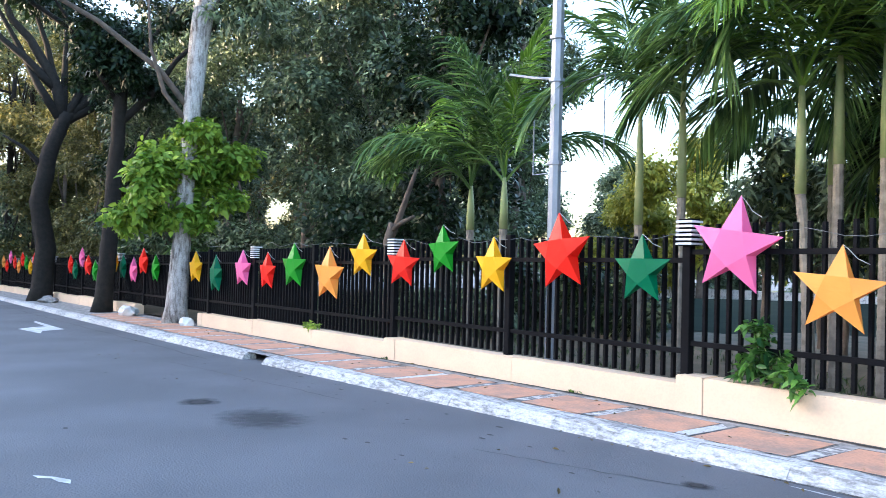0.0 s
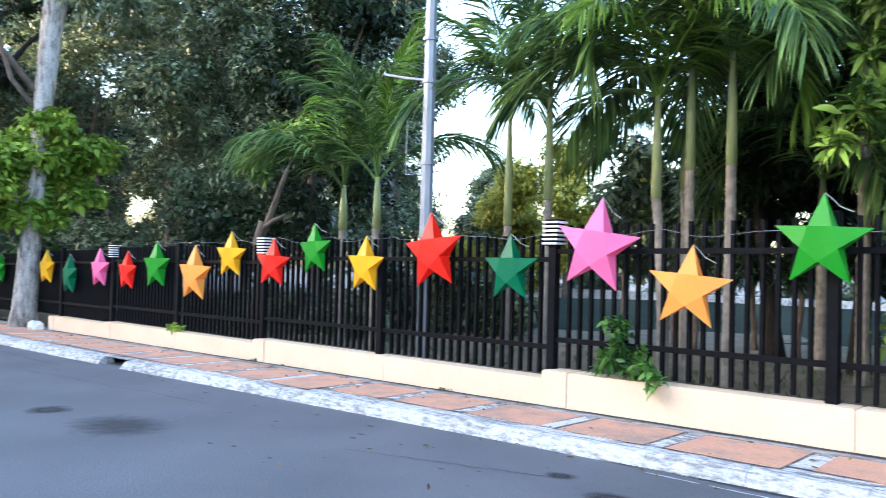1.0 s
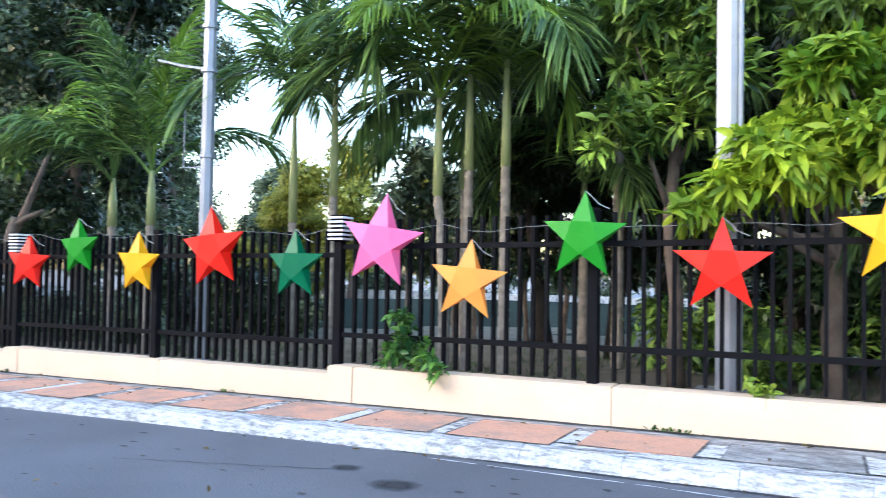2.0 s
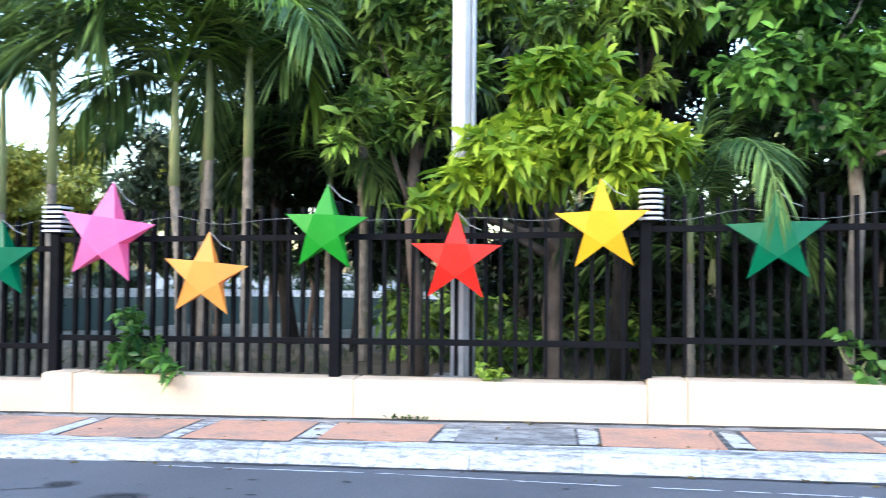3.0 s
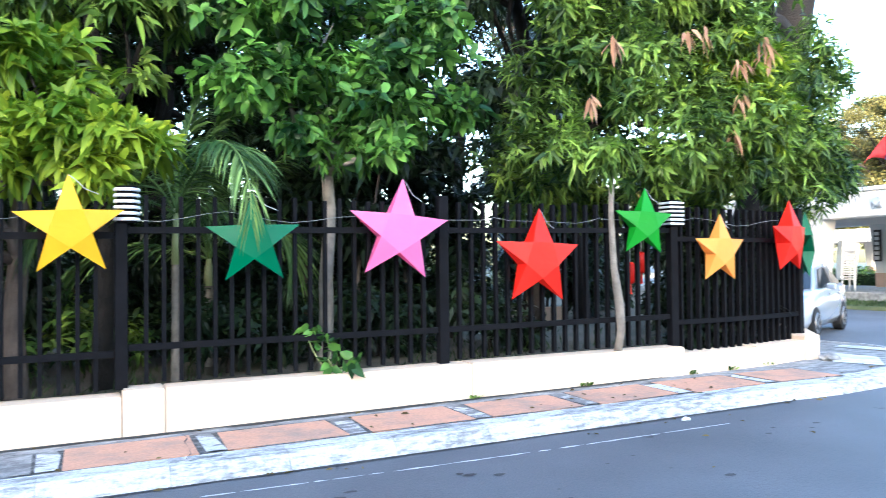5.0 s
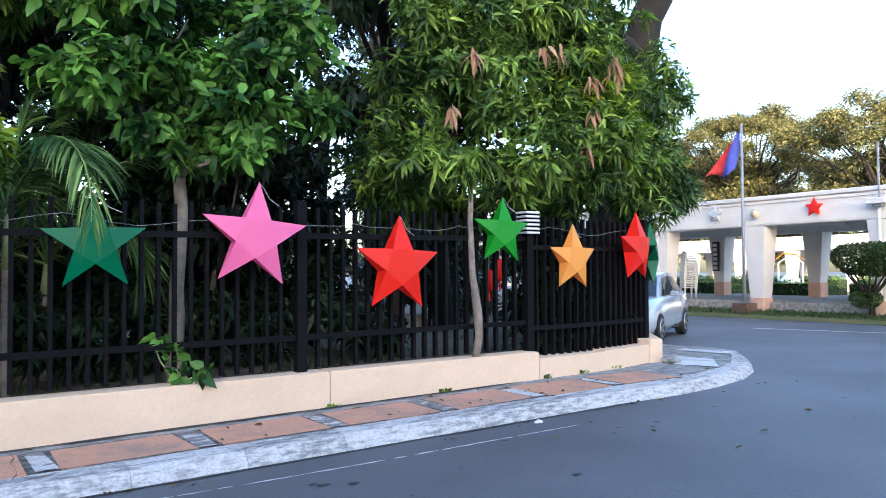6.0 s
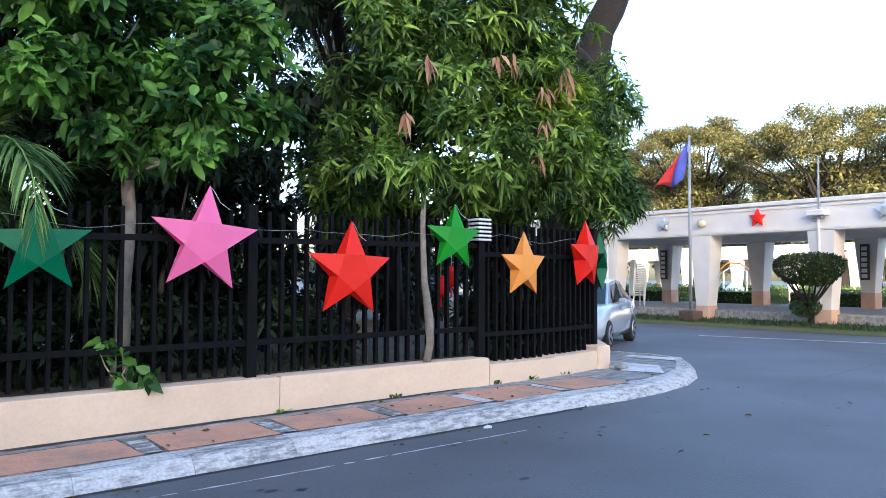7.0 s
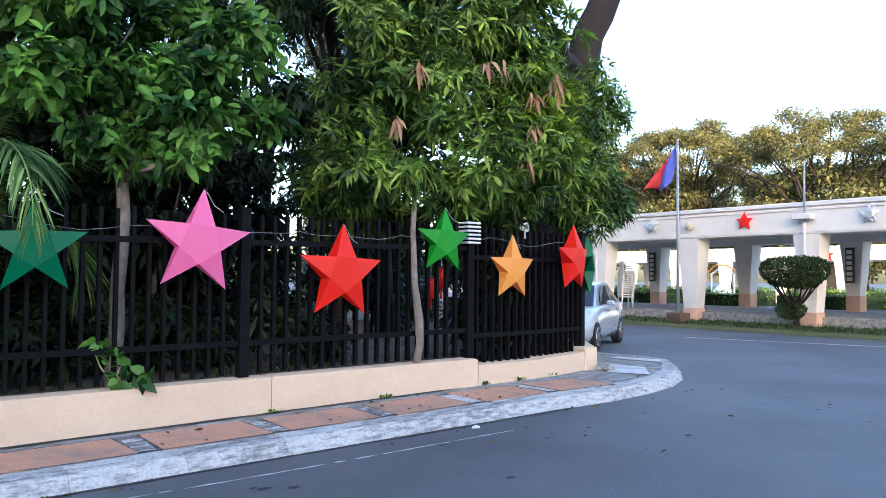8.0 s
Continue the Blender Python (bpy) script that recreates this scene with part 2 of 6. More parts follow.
TILE_DARK = material("dark_board", (0.03, 0.028, 0.026), (0.05, 0.04, 0.04), rough=0.5, bump=0)
RENDER_WALL = material("render_wall", (0.45, 0.42, 0.38), (0.36, 0.33, 0.30), rough=0.9, scale=0.6, fine=12, bump=0.2)

LEAF_FOREST = leaf_material("leaf_forest", (0.034, 0.055, 0.027), (0.31, 0.38, 0.195), rough=0.42, through_light=0.2)
# near-black leaves: shade under and behind the trees is put into the colour
LEAF_SHADED = leaf_material("leaf_shaded", (0.008, 0.018, 0.006), (0.036, 0.064, 0.02), rough=0.42, through_light=0.12)
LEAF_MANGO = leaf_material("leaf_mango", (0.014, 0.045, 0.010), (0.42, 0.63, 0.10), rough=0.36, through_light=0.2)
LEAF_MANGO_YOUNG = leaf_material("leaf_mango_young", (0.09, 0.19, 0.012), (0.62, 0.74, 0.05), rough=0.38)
LEAF_FLUSH = leaf_material("leaf_flush", (0.42, 0.22, 0.13), (0.62, 0.38, 0.22), rough=0.5)
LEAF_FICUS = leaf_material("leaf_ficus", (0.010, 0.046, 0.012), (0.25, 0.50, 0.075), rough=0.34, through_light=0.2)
LEAF_VINE = leaf_material("leaf_vine", (0.10, 0.20, 0.02), (0.52, 0.66, 0.09), rough=0.4)
LEAF_PALM = leaf_material("leaf_palm", (0.026, 0.07, 0.02), (0.35, 0.52, 0.14), rough=0.35, through_light=0.2)
# lit version of the palm leaf: the light is in the colour
LEAF_PALM_LIT = leaf_material("leaf_palm_lit", (0.14, 0.26, 0.03), (0.34, 0.50, 0.08), rough=0.35)
# olive leaves with the gold of low sun painted in
LEAF_WARM_LIT = leaf_material("leaf_warm_lit", (0.06, 0.068, 0.02), (0.30, 0.265, 0.085), rough=0.5)
# yellow of low sun on leaves, mixed into the base colour
LEAF_SUNLIT = leaf_material("leaf_sunlit", (0.22, 0.24, 0.03), (0.62, 0.54, 0.08), rough=0.5)
LEAF_HEDGE = leaf_material("leaf_hedge", (0.03, 0.055, 0.015), (0.10, 0.15, 0.04), rough=0.45)

STAR_RED = lantern_material("star_red", (0.92, 0.024, 0.008))
STAR_PINK = lantern_material("star_pink", (0.96, 0.21, 0.46))
STAR_ORANGE = lantern_material("star_orange", (0.99, 0.43, 0.08))
STAR_YELLOW = lantern_material("star_yellow", (0.94, 0.52, 0.005))
STAR_GREEN = lantern_material("star_green", (0.028, 0.34, 0.016))
STAR_DARK = lantern_material("star_dark_green", (0.003, 0.18, 0.075))
STAR_WHITE = material("star_silver", (0.72, 0.74, 0.77), (0.6, 0.62, 0.65), rough=0.32, metal=0.5, bump=0.05)


# ---- building helpers ----
def finish(ob, material_, parent=None, smooth=False, label=""):
    ob.data.materials.append(material_)
    if smooth:
        ob.data.polygons.foreach_set("use_smooth", [True] * len(ob.data.polygons))
    if parent:
        ob.parent = parent
    if label:
        ob["label"] = label
    return ob


def part(name, bm, material_, parent=None, label="", smooth=False):
    me = bpy.data.meshes.new(name)
    bmesh.ops.recalc_face_normals(bm, faces=bm.faces)
    bm.to_mesh(me)
    bm.free()
    return finish(new(name, me), material_, parent, smooth, label)


def thing(name, at, label, category, group="", kind="", turn=0.0):
    ob = new(name)
    ob.empty_display_size = 0.1
    ob.matrix_basis = pose(*at, 0, 0, turn)
    return tagged(ob, label, category, group, kind)


def add_box(bm, x0, y0, z0, x1, y1, z1, bevel=0.0):
    vs = [bm.verts.new((x, y, z)) for x in (x0, x1) for y in (y0, y1) for z in (z0, z1)]
    fs = [bm.faces.new([vs[i] for i in q]) for q in ((0, 1, 3, 2), (4, 6, 7, 5), (0, 4, 5, 1), (2, 3, 7, 6), (0, 2, 6, 4), (1, 5, 7, 3))]
    if bevel:
        es = list({e for f in fs for e in f.edges})
        bmesh.ops.bevel(bm, geom=es, offset=bevel, segments=1, affect="EDGES")
    return bm


def box(x0, y0, z0, x1, y1, z1, bevel=0.0):
    return add_box(bmesh.new(), x0, y0, z0, x1, y1, z1, bevel)


def add_tube(bm, pts, radii, sides=8, cap=True):
    """A tapered tube along points."""
    pts = [Vector(p) for p in pts]
    rings = []
    side = None
    for i, p in enumerate(pts):
        d = (pts[min(i + 1, len(pts) - 1)] - pts[max(i - 1, 0)]).normalized()
        if side is None:
            side = d.cross(Vector((0.31, 0.95, 0.05))).normalized()
        side = (side - d * side.dot(d)).normalized()
        up = d.cross(side)
        r = radii[i] if hasattr(radii, "__len__") else radii
        rings.append([bm.verts.new(p + (side * math.cos(a) + up * math.sin(a)) * r) for a in (2 * math.pi * k / sides for k in range(sides))])
    for a, b in zip(rings, rings[1:]):
        for k in range(sides):
            bm.faces.new((a[k], a[(k + 1) % sides], b[(k + 1) % sides], b[k]))
    if cap:
        bm.faces.new(rings[0][::-1])
        bm.faces.new(rings[-1])
    return bm


def tube(pts, radii, sides=8):
    return add_tube(bmesh.new(), pts, radii, sides)


def prism(poly, z0, z1):
    """An upright prism over a plan polygon; z0 and z1 may be functions of x."""
    bm = bmesh.new()
    f0 = z0 if callable(z0) else (lambda x: z0)
    f1 = z1 if callable(z1) else (lambda x: z1)
    lo = [bm.verts.new((x, y, f0(x))) for x, y in poly]
    hi = [bm.verts.new((x, y, f1(x))) for x, y in poly]
    bm.faces.new(lo[::-1])
    bm.faces.new(hi)
    for i in range(len(poly)):
        j = (i + 1) % len(poly)
        bm.faces.new((lo[i], lo[j], hi[j], hi[i]))
    return bm


RNG = np.random.default_rng(7)


def unit(v):
    return v / np.maximum(np.linalg.norm(v, axis=-1, keepdims=True), 1e-6)


def leaf_mesh(name, base, way, length, width, droop=0.25, fine=True, fold=0.15, face=None):
    """One mesh of many leaves: base points, growing ways and lengths are arrays."""
    n = len(base)
    way = unit(way)
    side = unit(np.cross(way, (np.array([0, 0, 1.0]) if face is None else face) + RNG.normal(0, 0.35 if face is None else 0.2, (n, 3))))
    up = np.cross(side, way)
    L = length[:, None]
    if fine == "oval":
        rows = [(0, 0, 0), (-0.36, 0.2, 1), (0, 0.2, 0), (0.36, 0.2, 1), (-0.5, 0.5, 1), (0, 0.5, 0), (0.5, 0.5, 1), (-0.32, 0.8, 1), (0, 0.8, 0), (0.32, 0.8, 1), (0, 1, 0)]
        faces = [(0, 3, 2), (0, 2, 1), (3, 6, 5, 2), (2, 5, 4, 1), (6, 9, 8, 5), (5, 8, 7, 4), (9, 10, 8), (8, 10, 7)]
    elif fine:
        rows = [(0, 0, 0), (-0.46, 0.32, 1), (0, 0.32, 0), (0.46, 0.32, 1), (-0.36, 0.68, 1), (0, 0.68, 0), (0.36, 0.68, 1), (0, 1, 0)]
        faces = [(0, 3, 2), (0, 2, 1), (3, 6, 5, 2), (2, 5, 4, 1), (6, 7, 5), (5, 7, 4)]
    else:
        rows = [(0, 0, 0), (-0.5, 0.45, 1), (0.5, 0.45, 1), (0, 1, 0)]
        faces = [(0, 2, 1), (1, 2, 3)]
    k = len(rows)
    co = np.empty((n, k, 3))
    for i, (s, u, e) in enumerate(rows):
        co[:, i] = base + way * L * u + side * L * width * s + up * L * (e * fold * width) - np.array([0, 0, 1.0]) * L * droop * u * u
    me = bpy.data.meshes.new(name)
    me.vertices.add(n * k)
    me.vertices.foreach_set("co", co.ravel())
    idx = np.concatenate([np.array(f) for f in faces])
    sizes = np.array([len(f) for f in faces])
    loops = (np.arange(n)[:, None] * k + idx[None]).ravel()
    me.loops.add(len(loops))
    me.loops.foreach_set("vertex_index", loops.astype(np.int32))
    totals = np.tile(sizes, n)
    me.polygons.add(len(totals))
    me.polygons.foreach_set("loop_start", np.concatenate([[0], np.cumsum(totals)[:-1]]).astype(np.int32))
    me.update(calc_edges=True)
    return me


def clump_points(blobs, count, shell=0.55, lumps=0, size=0.4):
    """Points in the outer part of ellipsoids (cx, cy, cz, rx, ry, rz), with the ways out."""
    if lumps:
        small = []
        for b in np.array(blobs):
            for _ in range(lumps):
                q = unit(RNG.normal(size=3) + np.array([0, 0, 0.25]))
                k = size * RNG.uniform(0.7, 1.2)
                small.append([*(b[:3] + q * b[3:] * RNG.uniform(0.45, 0.85)), *(b[3:] * k)])
        blobs, shell = small, 0.35
    vol = np.array([b[3] * b[4] + b[4] * b[5] + b[3] * b[5] for b in blobs])
    pick = RNG.choice(len(blobs), count, p=vol / vol.sum())
    bl = np.array(blobs)[pick]
    d = unit(RNG.normal(size=(count, 3)))
    r = shell + (1.06 - shell) * RNG.random(count) ** 0.7
    return bl[:, :3] + d * bl[:, 3:] * r[:, None], d


def crown(blobs, clumps, per, length, width, material_, parent, name="crown", droop=0.3, spread=0.9, hang=0.3, fine=True, shell=0.55, scatter=0.12, label="", lumps=9, size=0.4):
    """A crown of leaf whorls over a group of ellipsoids: leaves radiate from twig tips that point outwards."""
    p, d = clump_points(blobs, clumps, shell, lumps, size)
    axis = unit(d * 0.8 + RNG.normal(0, 0.3, (clumps, 3)) + np.array([0, 0, 0.35]))
    across = unit(np.cross(axis, RNG.normal(size=(clumps, 3))))
    other = np.cross(axis, across)
    ax, u, v = (np.repeat(q, per, 0) for q in (axis, across, other))
    turn = np.tile(np.arange(per) * 2.4, clumps) + RNG.normal(0, 0.35, clumps * per)
    lean = RNG.uniform(0.55, 1.55, clumps * per) * min(1.0, spread + 0.1)
    way = ax * np.cos(lean)[:, None] + (u * np.cos(turn)[:, None] + v * np.sin(turn)[:, None]) * np.sin(lean)[:, None] + np.array([0, 0, -hang])
    base = np.repeat(p, per, 0) + RNG.normal(0, scatter * 0.6, (clumps * per, 3)) - ax * RNG.uniform(0, length * 0.35, (clumps * per, 1))
    ln = length * (0.6 + 0.7 * RNG.random(clumps * per))
    ob = new(name, leaf_mesh(name, base, way, ln, width, droop, fine, face=ax + np.array([0, 0, 0.3])))
    return finish(ob, material_, parent, label=label)


def wander(a, b, steps, amount):
    """Points from a to b that stray a little."""
    a, b = Vector(a), Vector(b)
    out = []
    for i in range(steps + 1):
        u = i / steps
        s = amount * math.sin(math.pi * u)
        out.append(a.lerp(b, u) + Vector((random.uniform(-s, s), random.uniform(-s, s), random.uniform(-s, s) * 0.5)))
    return out


def tree(at, trunk_pts, r0, r1, blobs, bark, leafs, label, clumps, per, length, width, limbs=True, sides=9, fork=0.55, fork_top=1.0, **kw):
    """A broad-leaved tree: trunk, limbs to the blobs, crown of leaves; points are relative to the foot."""
    t = thing("tree", at, label, "tree")
    pts = []
    for a, b in zip(trunk_pts, trunk_pts[1:]):
        pts += wander(a, b, 4, 0.04)[:-1]
    pts.append(Vector(trunk_pts[-1]))
    n = len(pts) - 1
    part("trunk", tube(pts, [r0 * (1.25 if i == 0 else 1) + (r1 - r0) * i / n for i in range(n + 1)], sides), bark, t, smooth=True)
    if limbs:
        for b in blobs:
            start = pts[max(1, int(n * random.uniform(fork, fork_top)))]
            lim = wander(start, b[:3], 4, 0.25)
            part("limb", tube(lim, [r1 * 0.75, r1 * 0.6, r1 * 0.45, r1 * 0.3, r1 * 0.12], 6), bark, t, smooth=True)
    crown(blobs, clumps, per, length, width, leafs, t, **kw)
    return t


# ---- ground, road, pavement ----
def gz(x):
    """Road level: the street climbs gently to the corner."""
    return 0.019 * (min(max(x, -60.0), 13.0) - 6.0)


bm = bmesh.new()
cols = [[bm.verts.new((x, y, gz(x))) for y in (-700, -30, 0, 40, 900)] for x in (-700, -60, -30, 0, 13, 40, 120, 700)]
for a, b in zip(cols, cols[1:]):
    for i in range(4):
        bm.faces.new((a[i], b[i], b[i + 1], a[i + 1]))
tagged(part("ground", bm, ASPHALT), "worn dark grey asphalt road surface with fine cracks", "road", kind="structure")

KERB_LINE = [(-60, -2.0), (-30, -2.0), (-14, -1.98), (-8, -1.9), (-4, -1.74), (0, -1.6), (3, -1.5), (9, -1.5), (12.5, -1.5), (13.9, -1.47), (15.2, -1.26), (16.1, -0.9), (16.8, -0.42), (17.4, 0.05), (17.8, 0.5), (17.95, 1.1), (17.8, 1.9), (17.4, 3.0), (17.0, 4.6), (19.6, 6.3), (30, 12.5)]
WALL_FRONT = [(-60, -0.2), (12.65, -0.2), (13.5, -0.18), (14.3, -0.05), (15.05, 0.12), (19.5, 5.2), (30, 17.2)]


def inset(line, d):
    """The line moved d to its left-hand side."""
    out = []
    for i, p in enumerate(line):
        a, b = Vector(line[max(i - 1, 0)]), Vector(line[min(i + 1, len(line) - 1)])
        t = (b - a).normalized()
        out.append((p[0] - t.y * d, p[1] + t.x * d))
    return out


def along(line, step):
    """Points at even steps along a line."""
    out, rest = [Vector(line[0])], 0.0
    for a, b in zip(line, line[1:]):
        a, b = Vector(a), Vector(b)
        ln, pos = (b - a).length, step - rest
        while pos <= ln:
            out.append(a.lerp(b, pos / ln))
            pos += step
        rest = (rest + ln) % step
    return out


bm = bmesh.new()
outer, inner = along(inset(KERB_LINE, 0.16), 0.8), WALL_FRONT
lo = [bm.verts.new((p.x, p.y, gz(p.x) + 0.135)) for p in outer]
hi = [bm.verts.new((p[0], p[1] + 0.3, gz(p[0]) + 0.145)) for p in inner]
es = [bm.edges.new(e) for e in zip(lo, lo[1:])] + [bm.edges.new(e) for e in zip(hi, hi[1:])] + [bm.edges.new((lo[0], hi[0])), bm.edges.new((lo[-1], hi[-1]))]
bmesh.ops.triangle_fill(bm, use_beauty=True, edges=es)
pavement = tagged(part("pavement", bm, PAVING), "grey concrete pavement with worn terracotta-coloured panels", "pavement", kind="structure")

# ---- boundary wall and fence ----
SECTIONS = [(-56.7, -50.4, -0.66), (-50.4, -44.1, -0.54), (-44.1, -37.8, -0.42), (-37.8, -31.5, -0.30), (-31.5, -25.2, -0.18), (-25.2, -22.5, -0.07), (-18.75, -18.1, 0.0), (-16.1, -12.6, 0.09), (-12.6, -6.3, 0.17), (-6.3, 0.0, 0.30), (0.0, 6.3, 0.455), (6.3, 12.65, 0.56)]
FENCE_SECTIONS = [(-56.7, -50.4, -0.66), (-50.4, -44.1, -0.54), (-44.1, -37.8, -0.42), (-37.8, -31.5, -0.30), (-31.5, -25.2, -0.18), (-25.2, -18.9, -0.07), (-18.9, -12.6, 0.06), (-12.6, -6.3, 0.17), (-6.3, 0.0, 0.30), (0.0, 6.3, 0.455), (6.3, 12.65, 0.56)]
CORNER = [(12.65, 0.0), (13.5, 0.03), (14.3, 0.15), (15.3, 0.39)]
BACK_RUN = [(15.3, 0.39), (19.7, 5.4), (28.2, 15.2)]


def wall_section(x0, x1, z0):
    w = thing("wall", ((x0 + x1) / 2, 0, gz(x0)), "low peach-painted boundary wall with a flat top", "wall", kind="structure")
    o = w.matrix_basis.inverted()
    cuts = [x0] + [c for c in (x0 + 0.36, x0 + 3.45) if c < x1 - 0.4] + [x1]
    for a, b in zip(cuts, cuts[1:]):
        proud = 0.012 if b - a < 0.5 and x1 - x0 > 1 else 0.0
        bm = bmesh.new()
        top = lambda x: z0 + 0.009 * (x - x0)
        pts = [(a + 0.004, -0.2 - proud), (b - 0.004, -0.2 - proud), (b - 0.004, 0.12), (a + 0.004, 0.12)]
        lo = [bm.verts.new((x, y, gz(x) - 0.1)) for x, y in pts]
        hi = [bm.verts.new((x, y, top(x) + (0.004 if proud else 0))) for x, y in pts]
        bm.faces.new(lo[::-1])
        f = bm.faces.new(hi)
        for i in range(4):
            bm.faces.new((lo[i], lo[(i + 1) % 4], hi[(i + 1) % 4], hi[i]))
        bmesh.ops.bevel(bm, geom=list(f.edges), offset=0.012, segments=2, affect="EDGES")
        bm.transform(o)
        part("panel", bm, WALL, w)
    return w


for s in SECTIONS:
    wall_section(*s)


def strip_wall(line, z0, z1, thick, material_, name, parent, front=0.2):
    """A wall of even thickness along a bent line."""
    outer, inner = inset(line, -front), inset(line, thick - front)
    bm = bmesh.new()
    rows = [[bm.verts.new((p[0], p[1], z)) for p, z in ((a, z0), (a, z1), (b, z1), (b, z0))] for a, b in zip(outer, inner)]
    for r, s in zip(rows, rows[1:]):
        for i in range(4):
            bm.faces.new((r[i], s[i], s[(i + 1) % 4], r[(i + 1) % 4]))
    bm.faces.new(rows[0])
    bm.faces.new(rows[-1][::-1])
    return part(name, bm, material_, parent)


cw = thing("wall", (0, 0, 0), "low peach-painted wall that bends round the street corner", "wall", kind="structure")
strip_wall(CORNER[:2] + [(13.9, 0.09)], 0.0, 0.535, 0.32, WALL, "panel", cw)
strip_wall([(13.9, 0.09), (14.3, 0.15), (15.2, 0.37)], 0.0, 0.55, 0.32, WALL, "panel", cw)
strip_wall(BACK_RUN, 0.0, 0.62, 0.32, WALL, "panel", cw)
part("end_block", box(15.08, 0.10, 0.0, 15.36, 0.58, 0.62, 0.02), WALL, cw)

fence = thing("fence", (0, 0, 0), "black-painted steel picket fence on a low wall", "fence", kind="structure")
bm = box(-0.018, -0.03, 0, 0.018, 0.03, 1.0)
picket_mesh = bpy.data.meshes.new("picket")
bm.to_mesh(picket_mesh)
bm.free()
picket_mesh.materials.append(BLACK)
post_mesh = bpy.data.meshes.new("post")
bm = box(-0.055, -0.055, 0, 0.055, 0.055, 1.0, 0.006)
bm.to_mesh(post_mesh)
bm.free()
post_mesh.materials.append(BLACK)


def bar(mesh, name, x, y, z0, z1, turn=0.0):
    ob = new(name, mesh)
    ob.parent = fence
    ob.matrix_basis = pose(x, y, z0, 0, 0, turn) @ Matrix.Diagonal((1, 1, z1 - z0, 1))
    return ob


def rail(ax, ay, bx, by, z0, z1):
    a, b = Vector((ax, ay, z0)), Vector((bx, by, z1))
    d = (b - a).normalized()
    s = Vector((-d.y, d.x, 0)).normalized()
    bm = bmesh.new()
    vs = [[bm.verts.new(p + s * u * 0.025 + Vector((0, 0, v * 0.03))) for u, v in ((-1, -1), (1, -1), (1, 1), (-1, 1))] for p in (a, b)]
    for i in range(4):
        bm.faces.new((vs[0][i], vs[0][(i + 1) % 4], vs[1][(i + 1) % 4], vs[1][i]))
    bm.faces.new(vs[0][::-1])
    bm.faces.new(vs[1])
    part("rail", bm, BLACK, fence)


far_pickets = bmesh.new()
LAMP_POSTS = []
for x0, x1, z0 in FENCE_SECTIONS:
    top = lambda x: z0 + 0.009 * (x - x0)
    mid = x0 + 3.2 if x0 > -1 else x0 + 3.15
    bar(post_mesh, "post", x0, 0, top(x0) - 0.01, top(x0) + 1.5)
    LAMP_POSTS.append((x0, 0, top(x0) + 1.5))
    bar(post_mesh, "post", mid, 0, top(mid) - 0.01, top(mid) + 1.8)
    for a, b in ((x0 + 0.06, mid - 0.06), (mid + 0.06, x1 - 0.06)):
        for h in (0.36, 1.43):
            rail(a, 0, b, 0, top(a) + h, top(b) + h)
        n = 20
        for i in range(1, n):
            x = a + (b - a) * i / n
            if x > -12.6:
                bar(picket_mesh, "picket", x, 0.03, top(x) + 0.03, top(x) + 1.74 + random.uniform(-0.015, 0.015))
            else:
                add_box(far_pickets, x - 0.022, 0.0, top(x) + 0.03, x + 0.022, 0.06, top(x) + 1.74)
bar(post_mesh, "post", 12.65, 0, 0.50, 2.10)
LAMP_POSTS.append((12.65, 0, 2.10))
for line, zb in ((CORNER, 0.54), (BACK_RUN, 0.61)):
    for a, b in zip(line, line[1:]):
        for h in (0.36, 1.40):
            rail(*a, *b, zb + h, zb + h)
    for p in along(line, 0.15)[1:]:
        if zb < 0.6:
            bar(picket_mesh, "picket", p.x, p.y + 0.02, zb - 0.02, zb + 1.8 + random.uniform(-0.015, 0.015), 10)
        else:
            add_box(far_pickets, p.x - 0.017, p.y - 0.017, zb, p.x + 0.017, p.y + 0.017, zb + 1.75)
bar(post_mesh, "post", 15.28, 0.39, 0.5, 2.4, 15)
for p in along(BACK_RUN, 3.1)[1:]:
    bar(post_mesh, "post", p.x, p.y, 0.5, 2.4, 48)
tagged(part("far_pickets", far_pickets, BLACK, fence), kind="stuff")


def lamp_box(at, turn=0.0):
    """A louvred lamp head that sits on a fence post."""
    t = thing("post_lamp", at, "white louvred lamp box on a black fence post", "lamp", "lamps on the fence posts", turn=turn)
    part("core", box(-0.085, -0.085, 0, 0.085, 0.085, 0.32), BLACK, t)
    for i in range(6):
        z = 0.012 + i * 0.052
        part("louvre", box(-0.112, -0.112, z, 0.112, 0.112, z + 0.027, 0.004), PLASTIC_WHITE, t)
    return t


def lamp_drum(at):
    t = thing("post_lamp", at, "round white louvred lamp on a black fence post", "lamp", "lamps on the fence posts")
    part("core", tube([(0, 0, 0), (0, 0, 0.33)], 0.09, 14), BLACK, t)
    for i in range(6):
        z = 0.012 + i * 0.054
        part("louvre", tube([(0, 0, z), (0, 0, z + 0.006), (0, 0, z + 0.03)], [0.108, 0.118, 0.112], 18), PLASTIC_WHITE, t)
    return t


first = lamp_box(LAMP_POSTS[0])
for p in LAMP_POSTS[1:]:
    if abs(p[0] - 6.3) < 0.3:
        lamp_drum((p[0] + 0.05, *p[1:]))
    else:
        copy_thing(first, pose(*p))

# ---- star lanterns ----
STAR_MATS = dict(r=STAR_RED, p=STAR_PINK, o=STAR_ORANGE, y=STAR_YELLOW, g=STAR_GREEN, d=STAR_DARK, w=STAR_WHITE)
